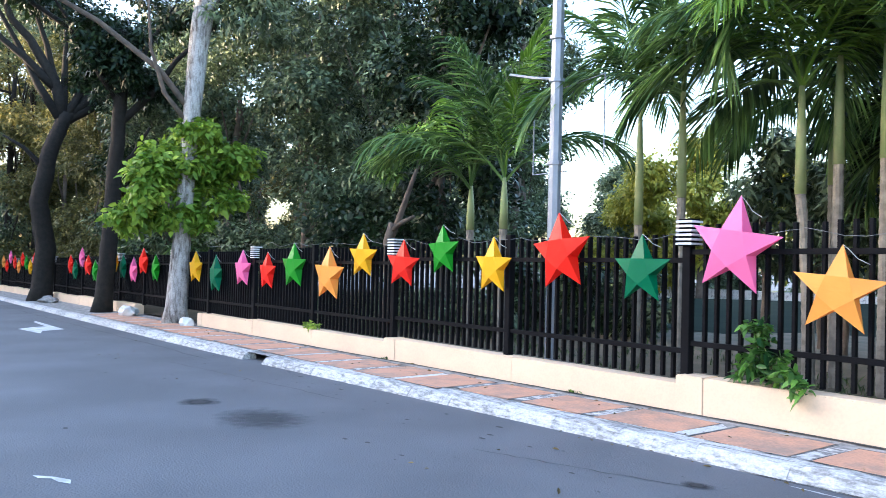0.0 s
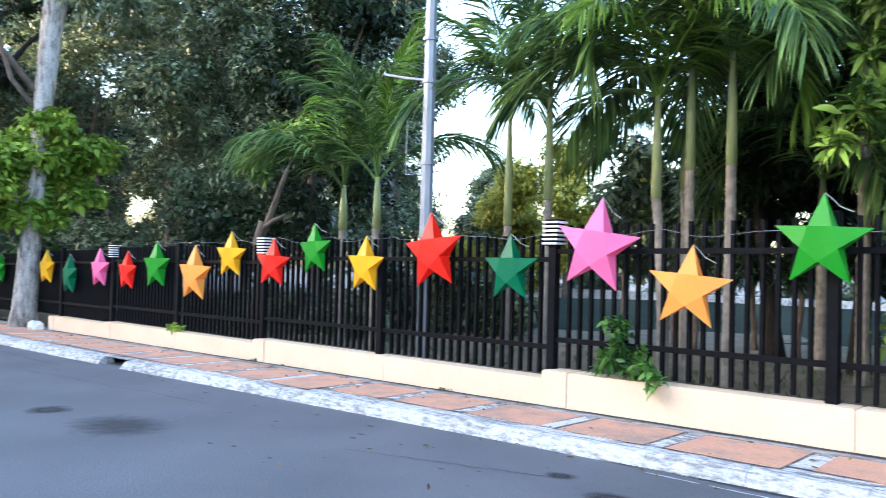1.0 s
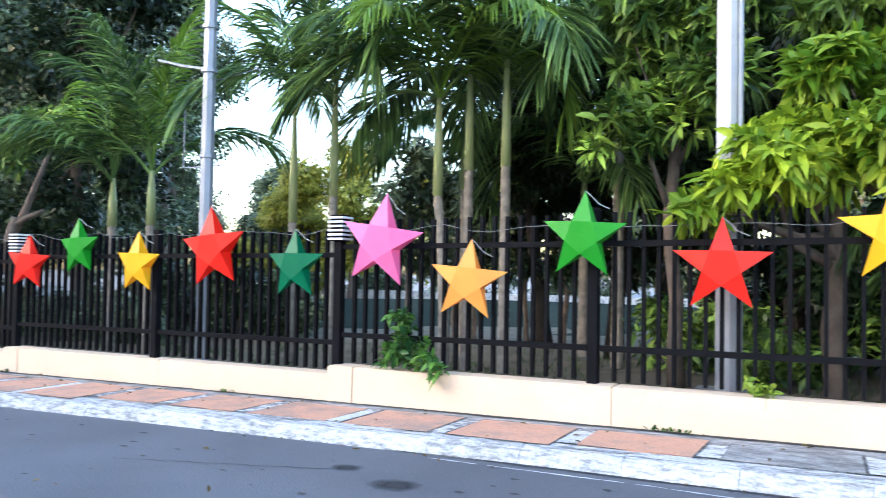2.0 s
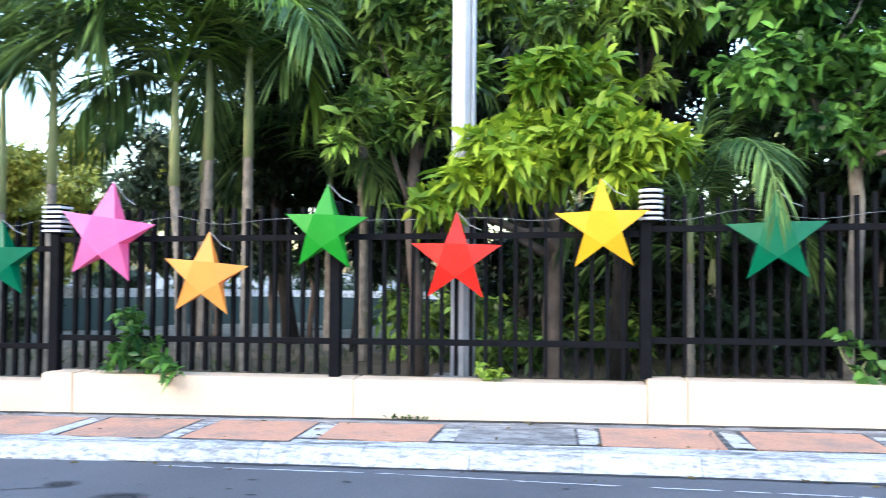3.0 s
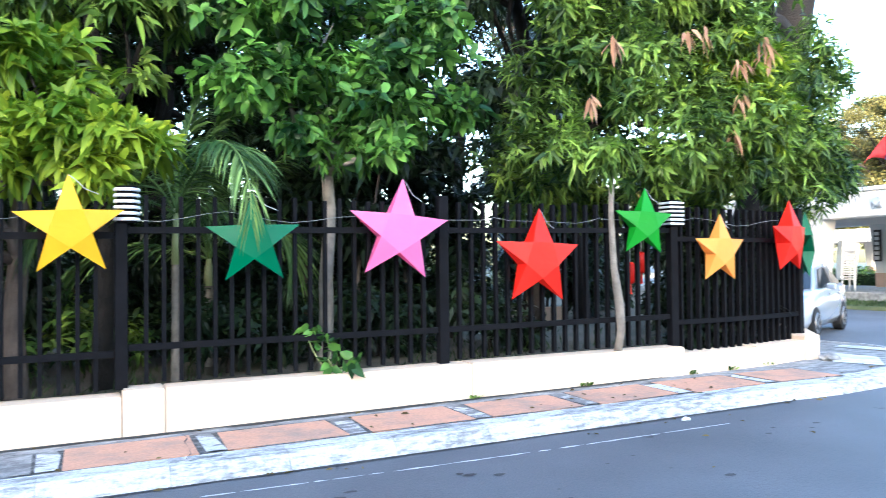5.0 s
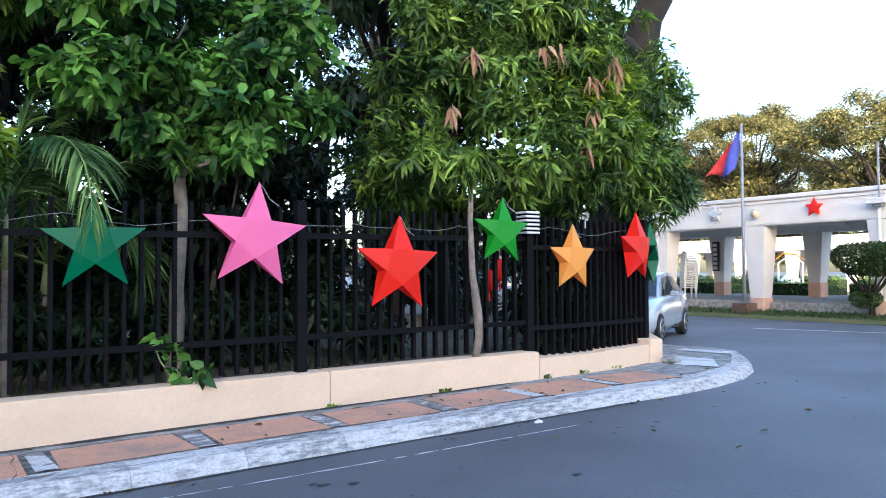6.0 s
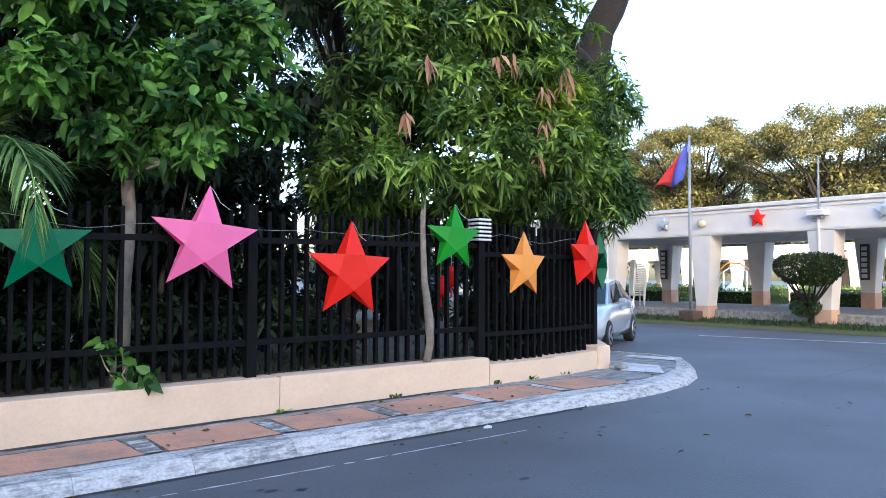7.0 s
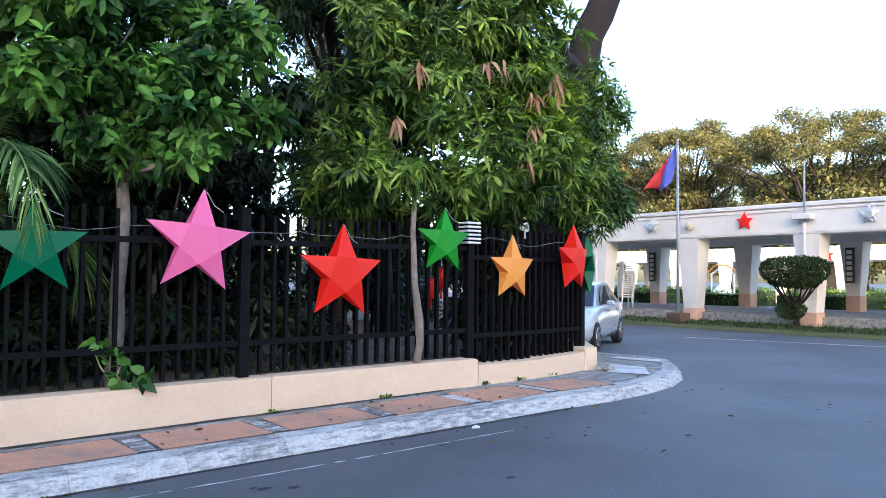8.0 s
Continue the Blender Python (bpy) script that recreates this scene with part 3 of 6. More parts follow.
STAR_WORDS = dict(r="red", p="pink", o="orange", y="golden yellow", g="bright green", d="dark green", w="white")


def star_shell(size, depth):
    """Five-pointed lantern: two faces spread apart at the inner corners, meeting at the tips."""
    bm = bmesh.new()
    R, r = size / 1.902, size / 1.902 * 0.388
    tips = [bm.verts.new((R * math.sin(a), 0, R * math.cos(a))) for a in (2 * math.pi * k / 5 for k in range(5))]
    ins = [[bm.verts.new((r * math.sin(a), y, r * math.cos(a))) for a in (2 * math.pi * (k + 0.5) / 5 for k in range(5))] for y in (-depth, depth)]
    for s, y in zip(ins, (-depth, depth)):
        c = bm.verts.new((0, y * 0.97, 0))
        for k in range(5):
            bm.faces.new((s[k - 1], tips[k], s[k]))
            bm.faces.new((s[k - 1], s[k], c))
    for k in range(5):
        bm.faces.new((tips[k], ins[0][k], ins[1][k]))
        bm.faces.new((tips[k], ins[0][k - 1], ins[1][k - 1]))
    return bm


def star_lantern(x, z, size, colour, tilt=0.0, y=-0.17, turn=0.0, depth=0.085):
    t = thing("star_lantern", (x, y, z), STAR_WORDS[colour] + " five-pointed star lantern tied to the black fence", "star lantern", "star lanterns on the fence")
    t.matrix_basis = pose(x, y, z, 0, tilt, turn)
    part("shell", star_shell(size, depth * size / 0.9), STAR_MATS[colour], t)
    R = size / 1.902
    part("string", tube([(0, 0, R * 0.98), (0.05, 0.01, R * 0.9), (0.13, 0.04, R * 0.72), (0.24, 0.06, R * 0.62)], 0.004, 5), WIRE, t)
    part("tie", tube([(0, 0.03, R * 0.2), (0.01, 0.09, R * 0.22), (0.0, 0.15, R * 0.2)], 0.006, 5), WIRE, t)
    return t


STARS = [(-16.5, 1.36, 0.95, "y", 0, 3), (-14.9, 1.20, 1.05, "d", 0, -3), (-13.05, 1.40, 0.95, "p", 0, 2), (-11.55, 1.37, 0.90, "r", 1, 0), (-10.15, 1.52, 1.02, "g", 0, 4.5), (-8.53, 1.38, 1.12, "o", 1.7, 3.4), (-7.19, 1.766, 0.864, "y", 1.2, 6.8), (-5.82, 1.638, 0.851, "r", 3.2, 8.9),
         (-4.63, 1.881, 0.838, "g", -2.6, 0), (-3.36, 1.652, 0.867, "y", 1.2, -1.5), (-1.935, 1.862, 1.075, "r", -5.3, 0.3), (-0.56, 1.656, 0.861, "d", 0, -1), (0.695, 1.94, 1.088, "p", 7.8, 1), (1.83, 1.504, 0.89, "o", 5, 8), (3.134, 1.984, 0.89, "g", 2.6, -2.7), (4.474, 1.692, 0.891, "r", 0.8, 5.6),
         (5.887, 2.005, 0.89, "y", -1.9, 0), (7.46, 1.897, 0.875, "d", -1.5, -7), (8.94, 1.991, 1.055, "p", 5, -5.5), (10.61, 1.706, 1.08, "r", 1.8, 1.1), (12.095, 2.121, 0.819, "g", 2, -2.8), (13.285, 1.797, 0.874, "o", 0.6, 5)]
for x, z, size, colour, tilt, turn in STARS:
    star_lantern(x, z, size, colour, tilt, -0.16, turn)
star_lantern(14.72, 1.957, 0.996, "r", 0, 0.03, 18, 0.095)
star_lantern(15.52, 1.85, 1.0, "d", 0, 0.46, 50)
FAR = [(-20.4, "g"), (-21.8, "r"), (-23.0, "p"), (-24.4, "d"), (-25.6, "y"), (-28.7, "g"), (-30.0, "r"), (-31.2, "p"), (-32.5, "d"), (-33.5, "r"), (-39.1, "g"), (-40.2, "r"), (-41.6, "p"), (-43.0, "r"), (-44.4, "y"), (-45.8, "g"), (-47.2, "r"), (-48.6, "o"), (-50.2, "r"), (-52.0, "p"), (-53.6, "r"), (-55.2, "o")]
for i, (x, c) in enumerate(FAR):
    star_lantern(x, 1.25 + 0.009 * (x + 20) + 0.25 * math.sin(i * 2.1) + (0.12 if c == "p" else 0), 0.95, c, 0, -0.14, random.uniform(-4, 4))

cable = thing("light_cable", (0, 0, 0), "thin pale electric cable strung along the fence top", "cable")
x = -16.0
while x < 14.2:
    z = 2.12 + 0.006 * x
    part("cable_span", tube([(x + u * 1.45, -0.03 - 0.05 * math.sin(u * 3.1), z - 0.07 * math.sin(math.pi * u) + 0.02 * math.sin(9 * u + x)) for u in (0, .15, .3, .45, .6, .75, .9, 1.0)], 0.0032, 5), CABLE, cable)
    x += 1.45

# ---- poles ----
def utility_pole(at, material_, r0, r1, h, label, bars):
    t = thing("utility_pole", at, label, "pole")
    part("shaft", tube([(0, 0, 0), (0, 0, h * 0.5), (0.02, 0, h)], [r0, (r0 + r1) / 2, r1], 8), material_, t)
    for z in bars:
        part("collar", tube([(0, 0, z), (0, 0, z + 0.05)], r0 * 1.18, 8), STEEL, t)
    return t


poleA = utility_pole((-2.75, 0.5, 0.1), STEEL, 0.105, 0.085, 9.0, "grey galvanised steel utility pole behind the fence", (3.1, 4.35, 5.0))
part("bracket", tube([(0, 0, 4.4), (-0.5, -0.05, 4.5), (-0.95, -0.1, 4.62)], 0.022, 6), STEEL, poleA)
part("bracket_ring", tube([(-0.1, 0.35, 3.05), (-0.9, 0.4, 3.05), (-0.9, 0.4, 4.3), (0.6, 0.4, 4.45), (0.6, 0.4, 3.2)], 0.012, 5), STEEL, poleA)
poleB = utility_pole((4.42, 0.52, 0.25), WHITE_POLE, 0.11, 0.10, 9.0, "white-painted steel pole behind the fence", ())
part("conduit", tube([(0.135, -0.03, 0.1), (0.135, -0.03, 9.0)], 0.028, 8), STEEL, poleB)
part("base_plate", box(-0.32, -0.28, 0.0, 0.32, 0.28, 0.2, 0.02), CONCRETE, poleB)

# ---- park ground behind the fence ----
bm = bmesh.new()
px = [-60 + 3 * i for i in range(26)] + [16.5, 19.6, 24, 30]
rows = []
for x in px:
    y0 = 0.1 if x < 14.9 else 0.32 + (x - 15.0) * 1.15 + 0.1
    col = []
    for j, u in enumerate((0, 1.2, 3, 5, 8, 12, 17, 23, 28)):
        y = y0 + u
        col.append(bm.verts.new((x, y, gz(x) + 0.2 + (0.10 if 0 < j < 8 else 0) * random.uniform(-1, 1))))
    rows.append(col)
for a, b in zip(rows, rows[1:]):
    for i in range(8):
        bm.faces.new((a[i], b[i], b[i + 1], a[i + 1]))
tagged(part("ground", bm, SOIL, smooth=True), "bare brown earth with patchy grass under the trees", "ground", kind="structure")
bm = bmesh.new()
vs = [bm.verts.new((x, y, gz(x) + 0.06)) for x, y in ((-60, 31), (34, 31), (34, 90), (-60, 90))]
bm.faces.new(vs)
tagged(part("ground", bm, GRASS), "far park lawn", "lawn", kind="structure")

bm = bmesh.new()
n = 9000
gx = RNG.uniform(-14, 15, n)
gy = 0.2 + RNG.random(n) ** 1.6 * 6
gb = np.stack([gx, np.where(gx > 14.9, gy + 1, gy), 0.019 * (np.minimum(gx, 13) - 6) + 0.17], 1)
clear = np.sin(gx * 1.3) + np.cos(gy * 2 + gx) > -0.3
gb = gb[clear]
grass = new("grass", leaf_mesh("grass", gb, np.stack([RNG.normal(0, 0.4, len(gb)), RNG.normal(0, 0.4, len(gb)), np.ones(len(gb))], 1), RNG.uniform(0.08, 0.3, len(gb)), 0.09, 0.25, False))
finish(grass, LEAF_HEDGE)
tagged(grass, "thin green grass and weeds behind the wall", "grass", kind="stuff")
bm.free()

bm = bmesh.new()
bm.faces.new([bm.verts.new((-8 + 15 * math.cos(a) + 1.2 * math.sin(3 * a), 22 + 12.5 * math.sin(a), gz(-8) + 0.33)) for a in (k * 0.2094 for k in range(30))])
tagged(part("water", bm, WATER), "still grey-green pond in the park", "water", kind="structure")
t = thing("pond_bank", (-6, 36.2, gz(-6)), "long pale concrete edge of the far pond bank", "wall", kind="structure")
part("body", box(-22, -0.2, -0.1, 22, 0.2, 0.62, 0.03), BAND, t)

# low planter wall deeper in the park
t = thing("planter_wall", (13.5, 8.6, 0.2), "low weathered beige planter wall in the park", "wall", turn=-8)
part("body", box(-3.0, -0.15, 0, 3.0, 0.15, 0.42, 0.02), WALL, t)

# ---- colonnade across the junction ----
def column(at, z1, label, board=False):
    """A square column that widens to its top, on a painted plinth."""
    t = thing("column", at, label, "column", "columns of the colonnade")
    bm = bmesh.new()
    rings = [[bm.verts.new((sx * wx, sy * wy, z)) for sx, sy in ((-1, -1), (1, -1), (1, 1), (-1, 1))] for wx, wy, z in ((0.26, 0.24, 0.0), (0.26, 0.24, 0.62), (0.36, 0.42, z1))]
    for a, b in zip(rings, rings[1:]):
        for i in range(4):
            bm.faces.new((a[i], a[(i + 1) % 4], b[(i + 1) % 4], b[i]))
    part("shaft", bm, WHITE, t)
    part("plinth", box(-0.275, -0.255, -0.05, 0.275, 0.255, 0.58, 0.01), PINKISH, t)
    if board:
        part("board", box(-0.47, -0.13, 1.05, -0.36, 0.17, 2.35, 0.01), TILE_DARK, t, "dark hanging board with pale tiles")
        for k in range(6):
            part("tile", box(-0.478, -0.08, 1.12 + 0.2 * k, -0.47, 0.12, 1.26 + 0.2 * k), WHITE, t)
    return t


def colonnade(x0, x1, y0, y1, base, fronts, backs, boards):
    slab = thing("colonnade_floor", (x0, y0, base), "raised concrete floor of the colonnade", "floor", kind="structure")
    part("slab", box(0.1, 0, 0, x1 - x0 + 1.2, y1 - y0, 0.44, 0.02), CONCRETE, slab)
    roof = thing("colonnade_beam", (x0, y0, base + 3.0), "long off-white concrete roof beam of the colonnade", "beam", kind="structure")
    part("front_beam", box(-0.35, 0, 0.0, 0.35, y1 - y0, 0.86, 0.02), WHITE, roof)
    part("coping", box(-0.43, 0, 0.86, 0.43, y1 - y0, 1.0, 0.02), WHITE, roof)
    part("lower_band", box(-0.37, 0, 0.06, -0.35, y1 - y0, 0.14), WHITE, roof)
    part("upper_band", box(-0.39, 0, 0.74, -0.35, y1 - y0, 0.8), WHITE, roof)
    part("back_beam", box(x1 - x0 - 0.35, 0, 0.0, x1 - x0 + 0.35, y1 - y0, 0.9, 0.02), WHITE, roof)
    part("ceiling", box(0.35, 0, 0.55, x1 - x0 - 0.35, y1 - y0, 0.7), WHITE, roof)
    for y in fronts:
        column((x0, y, base), 3.0, "tapered off-white concrete column with a pink plinth")
        part("cross_beam", box(0.35, y - y0 - 0.15, 0.2, x1 - x0 - 0.35, y - y0 + 0.15, 0.55), WHITE, roof)
    for y in backs:
        column((x1, y, base + 0.44), 2.56, "tapered off-white concrete column of the rear row", y in boards)


colonnade(30.0, 35.8, -26, 26, 0.13, [-16.6, -12.5, -8.4, -4.3, -0.2, 3.9, 8.1, 12.15, 16.3, 20.4], [-16.6, -12.3, -7.9, -3.6, 0.8, 5.1, 9.4, 13.8, 18.1, 22.4], (5.1, 13.8))
colonnade(60.0, 65.0, -20, 60, 0.13, [-10 + 4.4 * k for k in range(15)], [-8 + 4.4 * k for k in range(15)], ())

for y, z, c, x in ((9.55, 3.62, "w", 29.6), (5.9, 3.62, "r", 29.6), (2.0, 3.62, "w", 29.6), (-1.6, 3.62, "r", 29.6), (27.5, 3.5, "r", 59.6), (22.2, 3.5, "w", 59.6), (17.2, 3.5, "r", 59.6), (32, 3.5, "w", 59.6)):
    s = star_lantern(0, 0, 0.62 if x < 40 else 0.9, c, 0, 0, 0, 0.12)
    s.matrix_basis = pose(x - 0.05, y, z, 0, 0, -90)
    tagged(s, STAR_WORDS[c] + " star lantern fixed to the colonnade beam", "star lantern", "star lanterns on the colonnade")

t = thing("globe_lamp", (29.6, 7.95, 3.55), "round cream globe lamp on the beam", "lamp")
bm = bmesh.new()
bmesh.ops.create_uvsphere(bm, u_segments=16, v_segments=10, radius=0.15)
bm.transform(Matrix.Translation((-0.1, 0, 0)))
part("globe", bm, material("lamp_glass", (0.6, 0.55, 0.4), (0.5, 0.45, 0.33), rough=0.2, bump=0), t, smooth=True)
part("bracket", tube([(0.08, 0, 0), (-0.1, 0, 0)], 0.05, 8), STEEL, t)
for y in (3.9, 12.15):
    t = thing("beam_lamp_box", (29.55, y, 3.65), "off-white box lamp on the colonnade beam", "lamp")
    part("housing", box(-0.22, -0.28, -0.08, 0.1, 0.28, 0.1, 0.02), WHITE, t)
    part("lens", box(-0.15, -0.15, -0.16, 0.02, 0.15, -0.08, 0.01), STEEL, t)
    part("downpipe", tube([(-0.02, 0, -0.1), (-0.02, 0, -0.9), (0.02, 0.02, -3.0)], 0.045, 6), WHITE, t)
    part("mast", tube([(0, 0, 0.1), (0, 0, 1.75)], 0.03, 6), STEEL, t)

# verge, hedges and topiary
bm = bmesh.new()
vs = [[bm.verts.new((x, y, z)) for y in range(-26, 27, 2)] for x, z in ((27.6, 0.14), (27.7, 0.24), (30.2, 0.28))]
for a, b in zip(vs, vs[1:]):
    for i in range(len(a) - 1):
        bm.faces.new((a[i], b[i], b[i + 1], a[i + 1]))
tagged(part("verge", bm, GRASS), "grassy verge along the colonnade", "verge", kind="structure")
n = 7000
vb = np.stack([RNG.uniform(27.7, 30.0, n), RNG.uniform(-8, 16, n), np.full(n, 0.22)], 1)
ob = finish(new("grass", leaf_mesh("grass", vb, np.stack([RNG.normal(0, 0.5, n), RNG.normal(0, 0.5, n), np.ones(n)], 1), RNG.uniform(0.08, 0.28, n), 0.14, 0.25, False)), LEAF_HEDGE)
tagged(ob, "uneven green grass on the verge", "grass", kind="stuff")


def hedge(x, y0, y1, z0, z1, w, label):
    t = thing("hedge", (x, (y0 + y1) / 2, z0), label, "hedge")
    n = int(420 * (y1 - y0) * (z1 - z0 + w))
    h = (y1 - y0) / 2
    p = np.stack([RNG.uniform(-w / 2, w / 2, n), RNG.uniform(-h, h, n), (z1 - z0) * (0.05 + 0.95 * RNG.random(n) ** 0.6) * (1 + 0.08 * np.sin(RNG.uniform(0, 6, n)))], 1)
    finish(new("foliage", leaf_mesh("foliage", p, RNG.normal(size=(n, 3)), RNG.uniform(0.08, 0.16, n), 0.6, 0.1, False)), LEAF_MANGO, t)
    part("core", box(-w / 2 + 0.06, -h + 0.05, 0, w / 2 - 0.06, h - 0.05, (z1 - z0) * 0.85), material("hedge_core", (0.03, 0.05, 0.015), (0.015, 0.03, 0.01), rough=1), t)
    return t


for y0, y1 in ((-8, 0.2), (1.4, 4.5), (5.7, 8.8), (10.0, 13.2), (14.4, 17.5)):
    hedge(37.2, y0, y1, 0.56, 1.15, 0.7, "clipped green hedge beside the colonnade columns")
for y0, y1 in ((2, 8), (9, 15), (16, 24), (25, 33)):
    hedge(50.0, y0, y1, 0.2, 1.25, 1.0, "bright green clipped hedge in the plaza")

t = thing("topiary_tree", (28.9, 3.9, 0.22), "clipped topiary tree with a flat-topped dark green crown", "tree")
part("trunk", tube([(0, 0, -0.05), (0.03, -0.05, 0.35), (0, 0.02, 0.7)], [0.09, 0.07, 0.06], 7), BARK, t, smooth=True)
for k in range(9):
    a = k * 0.7
    part("limb", tube([(0, 0, 0.55), (0.3 * math.cos(a), 0.35 * math.sin(a), 0.95), (0.45 * math.cos(a), 0.7 * math.sin(a), 1.4)], [0.045, 0.035, 0.02], 5), BARK, t)
for nm, (cx, cy, cz, hx, hy, hz), n in (("crown", (0, 0, 1.72, 0.62, 0.98, 0.47), 9000), ("skirt", (-0.05, 0.1, 0.55, 0.32, 0.42, 0.22), 1500)):
    p = RNG.uniform(-1, 1, (n, 3))
    q = np.abs(p) ** 3
    p = p / np.maximum((q.sum(1) ** (1 / 3))[:, None], 0.9)
    taper = 0.72 + 0.28 * np.clip(p[:, 2:3] + 1, 0, 1)
    p = p * np.array([hx, hy, hz]) * np.concatenate([taper, taper, np.ones_like(taper)], 1) + np.array([cx, cy, cz])
    finish(new(nm, leaf_mesh(nm, p, RNG.normal(size=(n, 3)), RNG.uniform(0.05, 0.10, n), 0.6, 0.1, False)), LEAF_HEDGE, t)

# flagpole with a limp tricolour
t = thing("flagpole", (28.4, 7.65, 0.2), "tall grey steel flagpole on a stone block", "flagpole")
part("shaft", tube([(0, 0, 0), (0, 0, 3), (0, 0, 6.25)], [0.06, 0.05, 0.035], 10), STEEL, t, smooth=True)
part("block", box(-0.28, -0.28, -0.15, 0.28, 0.28, 0.38, 0.02), material("brown_stone", (0.14, 0.09, 0.07), (0.08, 0.05, 0.04), rough=0.9), t)
fl = thing("flag", (28.4, 7.65, 6.3), "limp red and blue cloth flag hanging from its pole", "flag")
for nm, mt, u0, u1 in (("blue_half", FLAG_BLUE, 0.0, 0.5), ("red_half", FLAG_RED, 0.5, 1.0)):
    bm = bmesh.new()
    g = []
    for i in range(9):
        u = u0 + (u1 - u0) * i / 8
        g.append([bm.verts.new((0.10 * math.sin(9 * u + 3 * v) * (0.3 + v), 0.05 + 1.0 * u * (0.3 + 0.9 * v) + 0.2 * v, -0.05 - 0.35 * u - v * (1.25 + 0.15 * math.sin(6 * u)))) for v in (k / 8 for k in range(9))])
    for a, b in zip(g, g[1:]):
        for k in range(8):
            bm.faces.new((a[k], b[k], b[k + 1], a[k + 1]))
    ob = part(nm, bm, mt, fl, smooth=True)
    so = ob.modifiers.new("thick", "SOLIDIFY")
    so.thickness = 0.006


# stacked chairs by the colonnade
def chair(at, turn):
    t = thing("stacking_chair", at, "white plastic stacking chair in a tall stack", "chair", "stacks of white chairs", turn=turn)
    part("seat", box(-0.22, -0.22, 0.40, 0.22, 0.22, 0.44, 0.015), PLASTIC_WHITE, t)
    part("backrest", box(-0.22, 0.20, 0.44, 0.22, 0.25, 0.82, 0.015), PLASTIC_WHITE, t)
    for sx in (-0.2, 0.2):
        for sy in (-0.2, 0.2):
            part("leg", tube([(sx, sy, 0.42), (sx * 1.15, sy * 1.15, 0.0)], [0.025, 0.02], 5), PLASTIC_WHITE, t)
        part("armrest", box(sx - 0.03, -0.2, 0.6, sx + 0.03, 0.24, 0.63, 0.01), PLASTIC_WHITE, t)
    return t


base = chair((31.0, 11.9, 0.57), 60)
for sx, sy, cnt in ((31.0, 11.9, 13), (31.5, 12.3, 10)):
    for k in range(cnt):
        if (sx, k) != (31.0, 0):
            copy_thing(base, pose(sx + 0.01 * k, sy, 0.57 + 0.085 * k, 0, 0, 60))

# draped table and canopy deep in the plaza
t = thing("draped_table", (45, 16.2, 0.15), "white cloth draped over a stand in the plaza", "table")
part("cloth", tube([(0, 0, 0), (0.03, 0, 0.6), (0, 0.02, 1.0), (0, 0, 1.3)], [0.75, 0.6, 0.5, 0.2], 14), PLASTIC_WHITE, t, smooth=True)
part("arch", tube([(0, -0.7, 0), (0, -0.7, 1.9), (0, 0, 2.3), (0, 0.7, 1.9), (0, 0.7, 0)], 0.05, 6), PLASTIC_WHITE, t)
part("swag", tube([(0, -0.9, 2.0), (0, -0.3, 2.35), (0, 0.4, 2.4), (0, 0.9, 2.05)], [0.02, 0.05, 0.05, 0.02], 7), STAR_ORANGE, t)


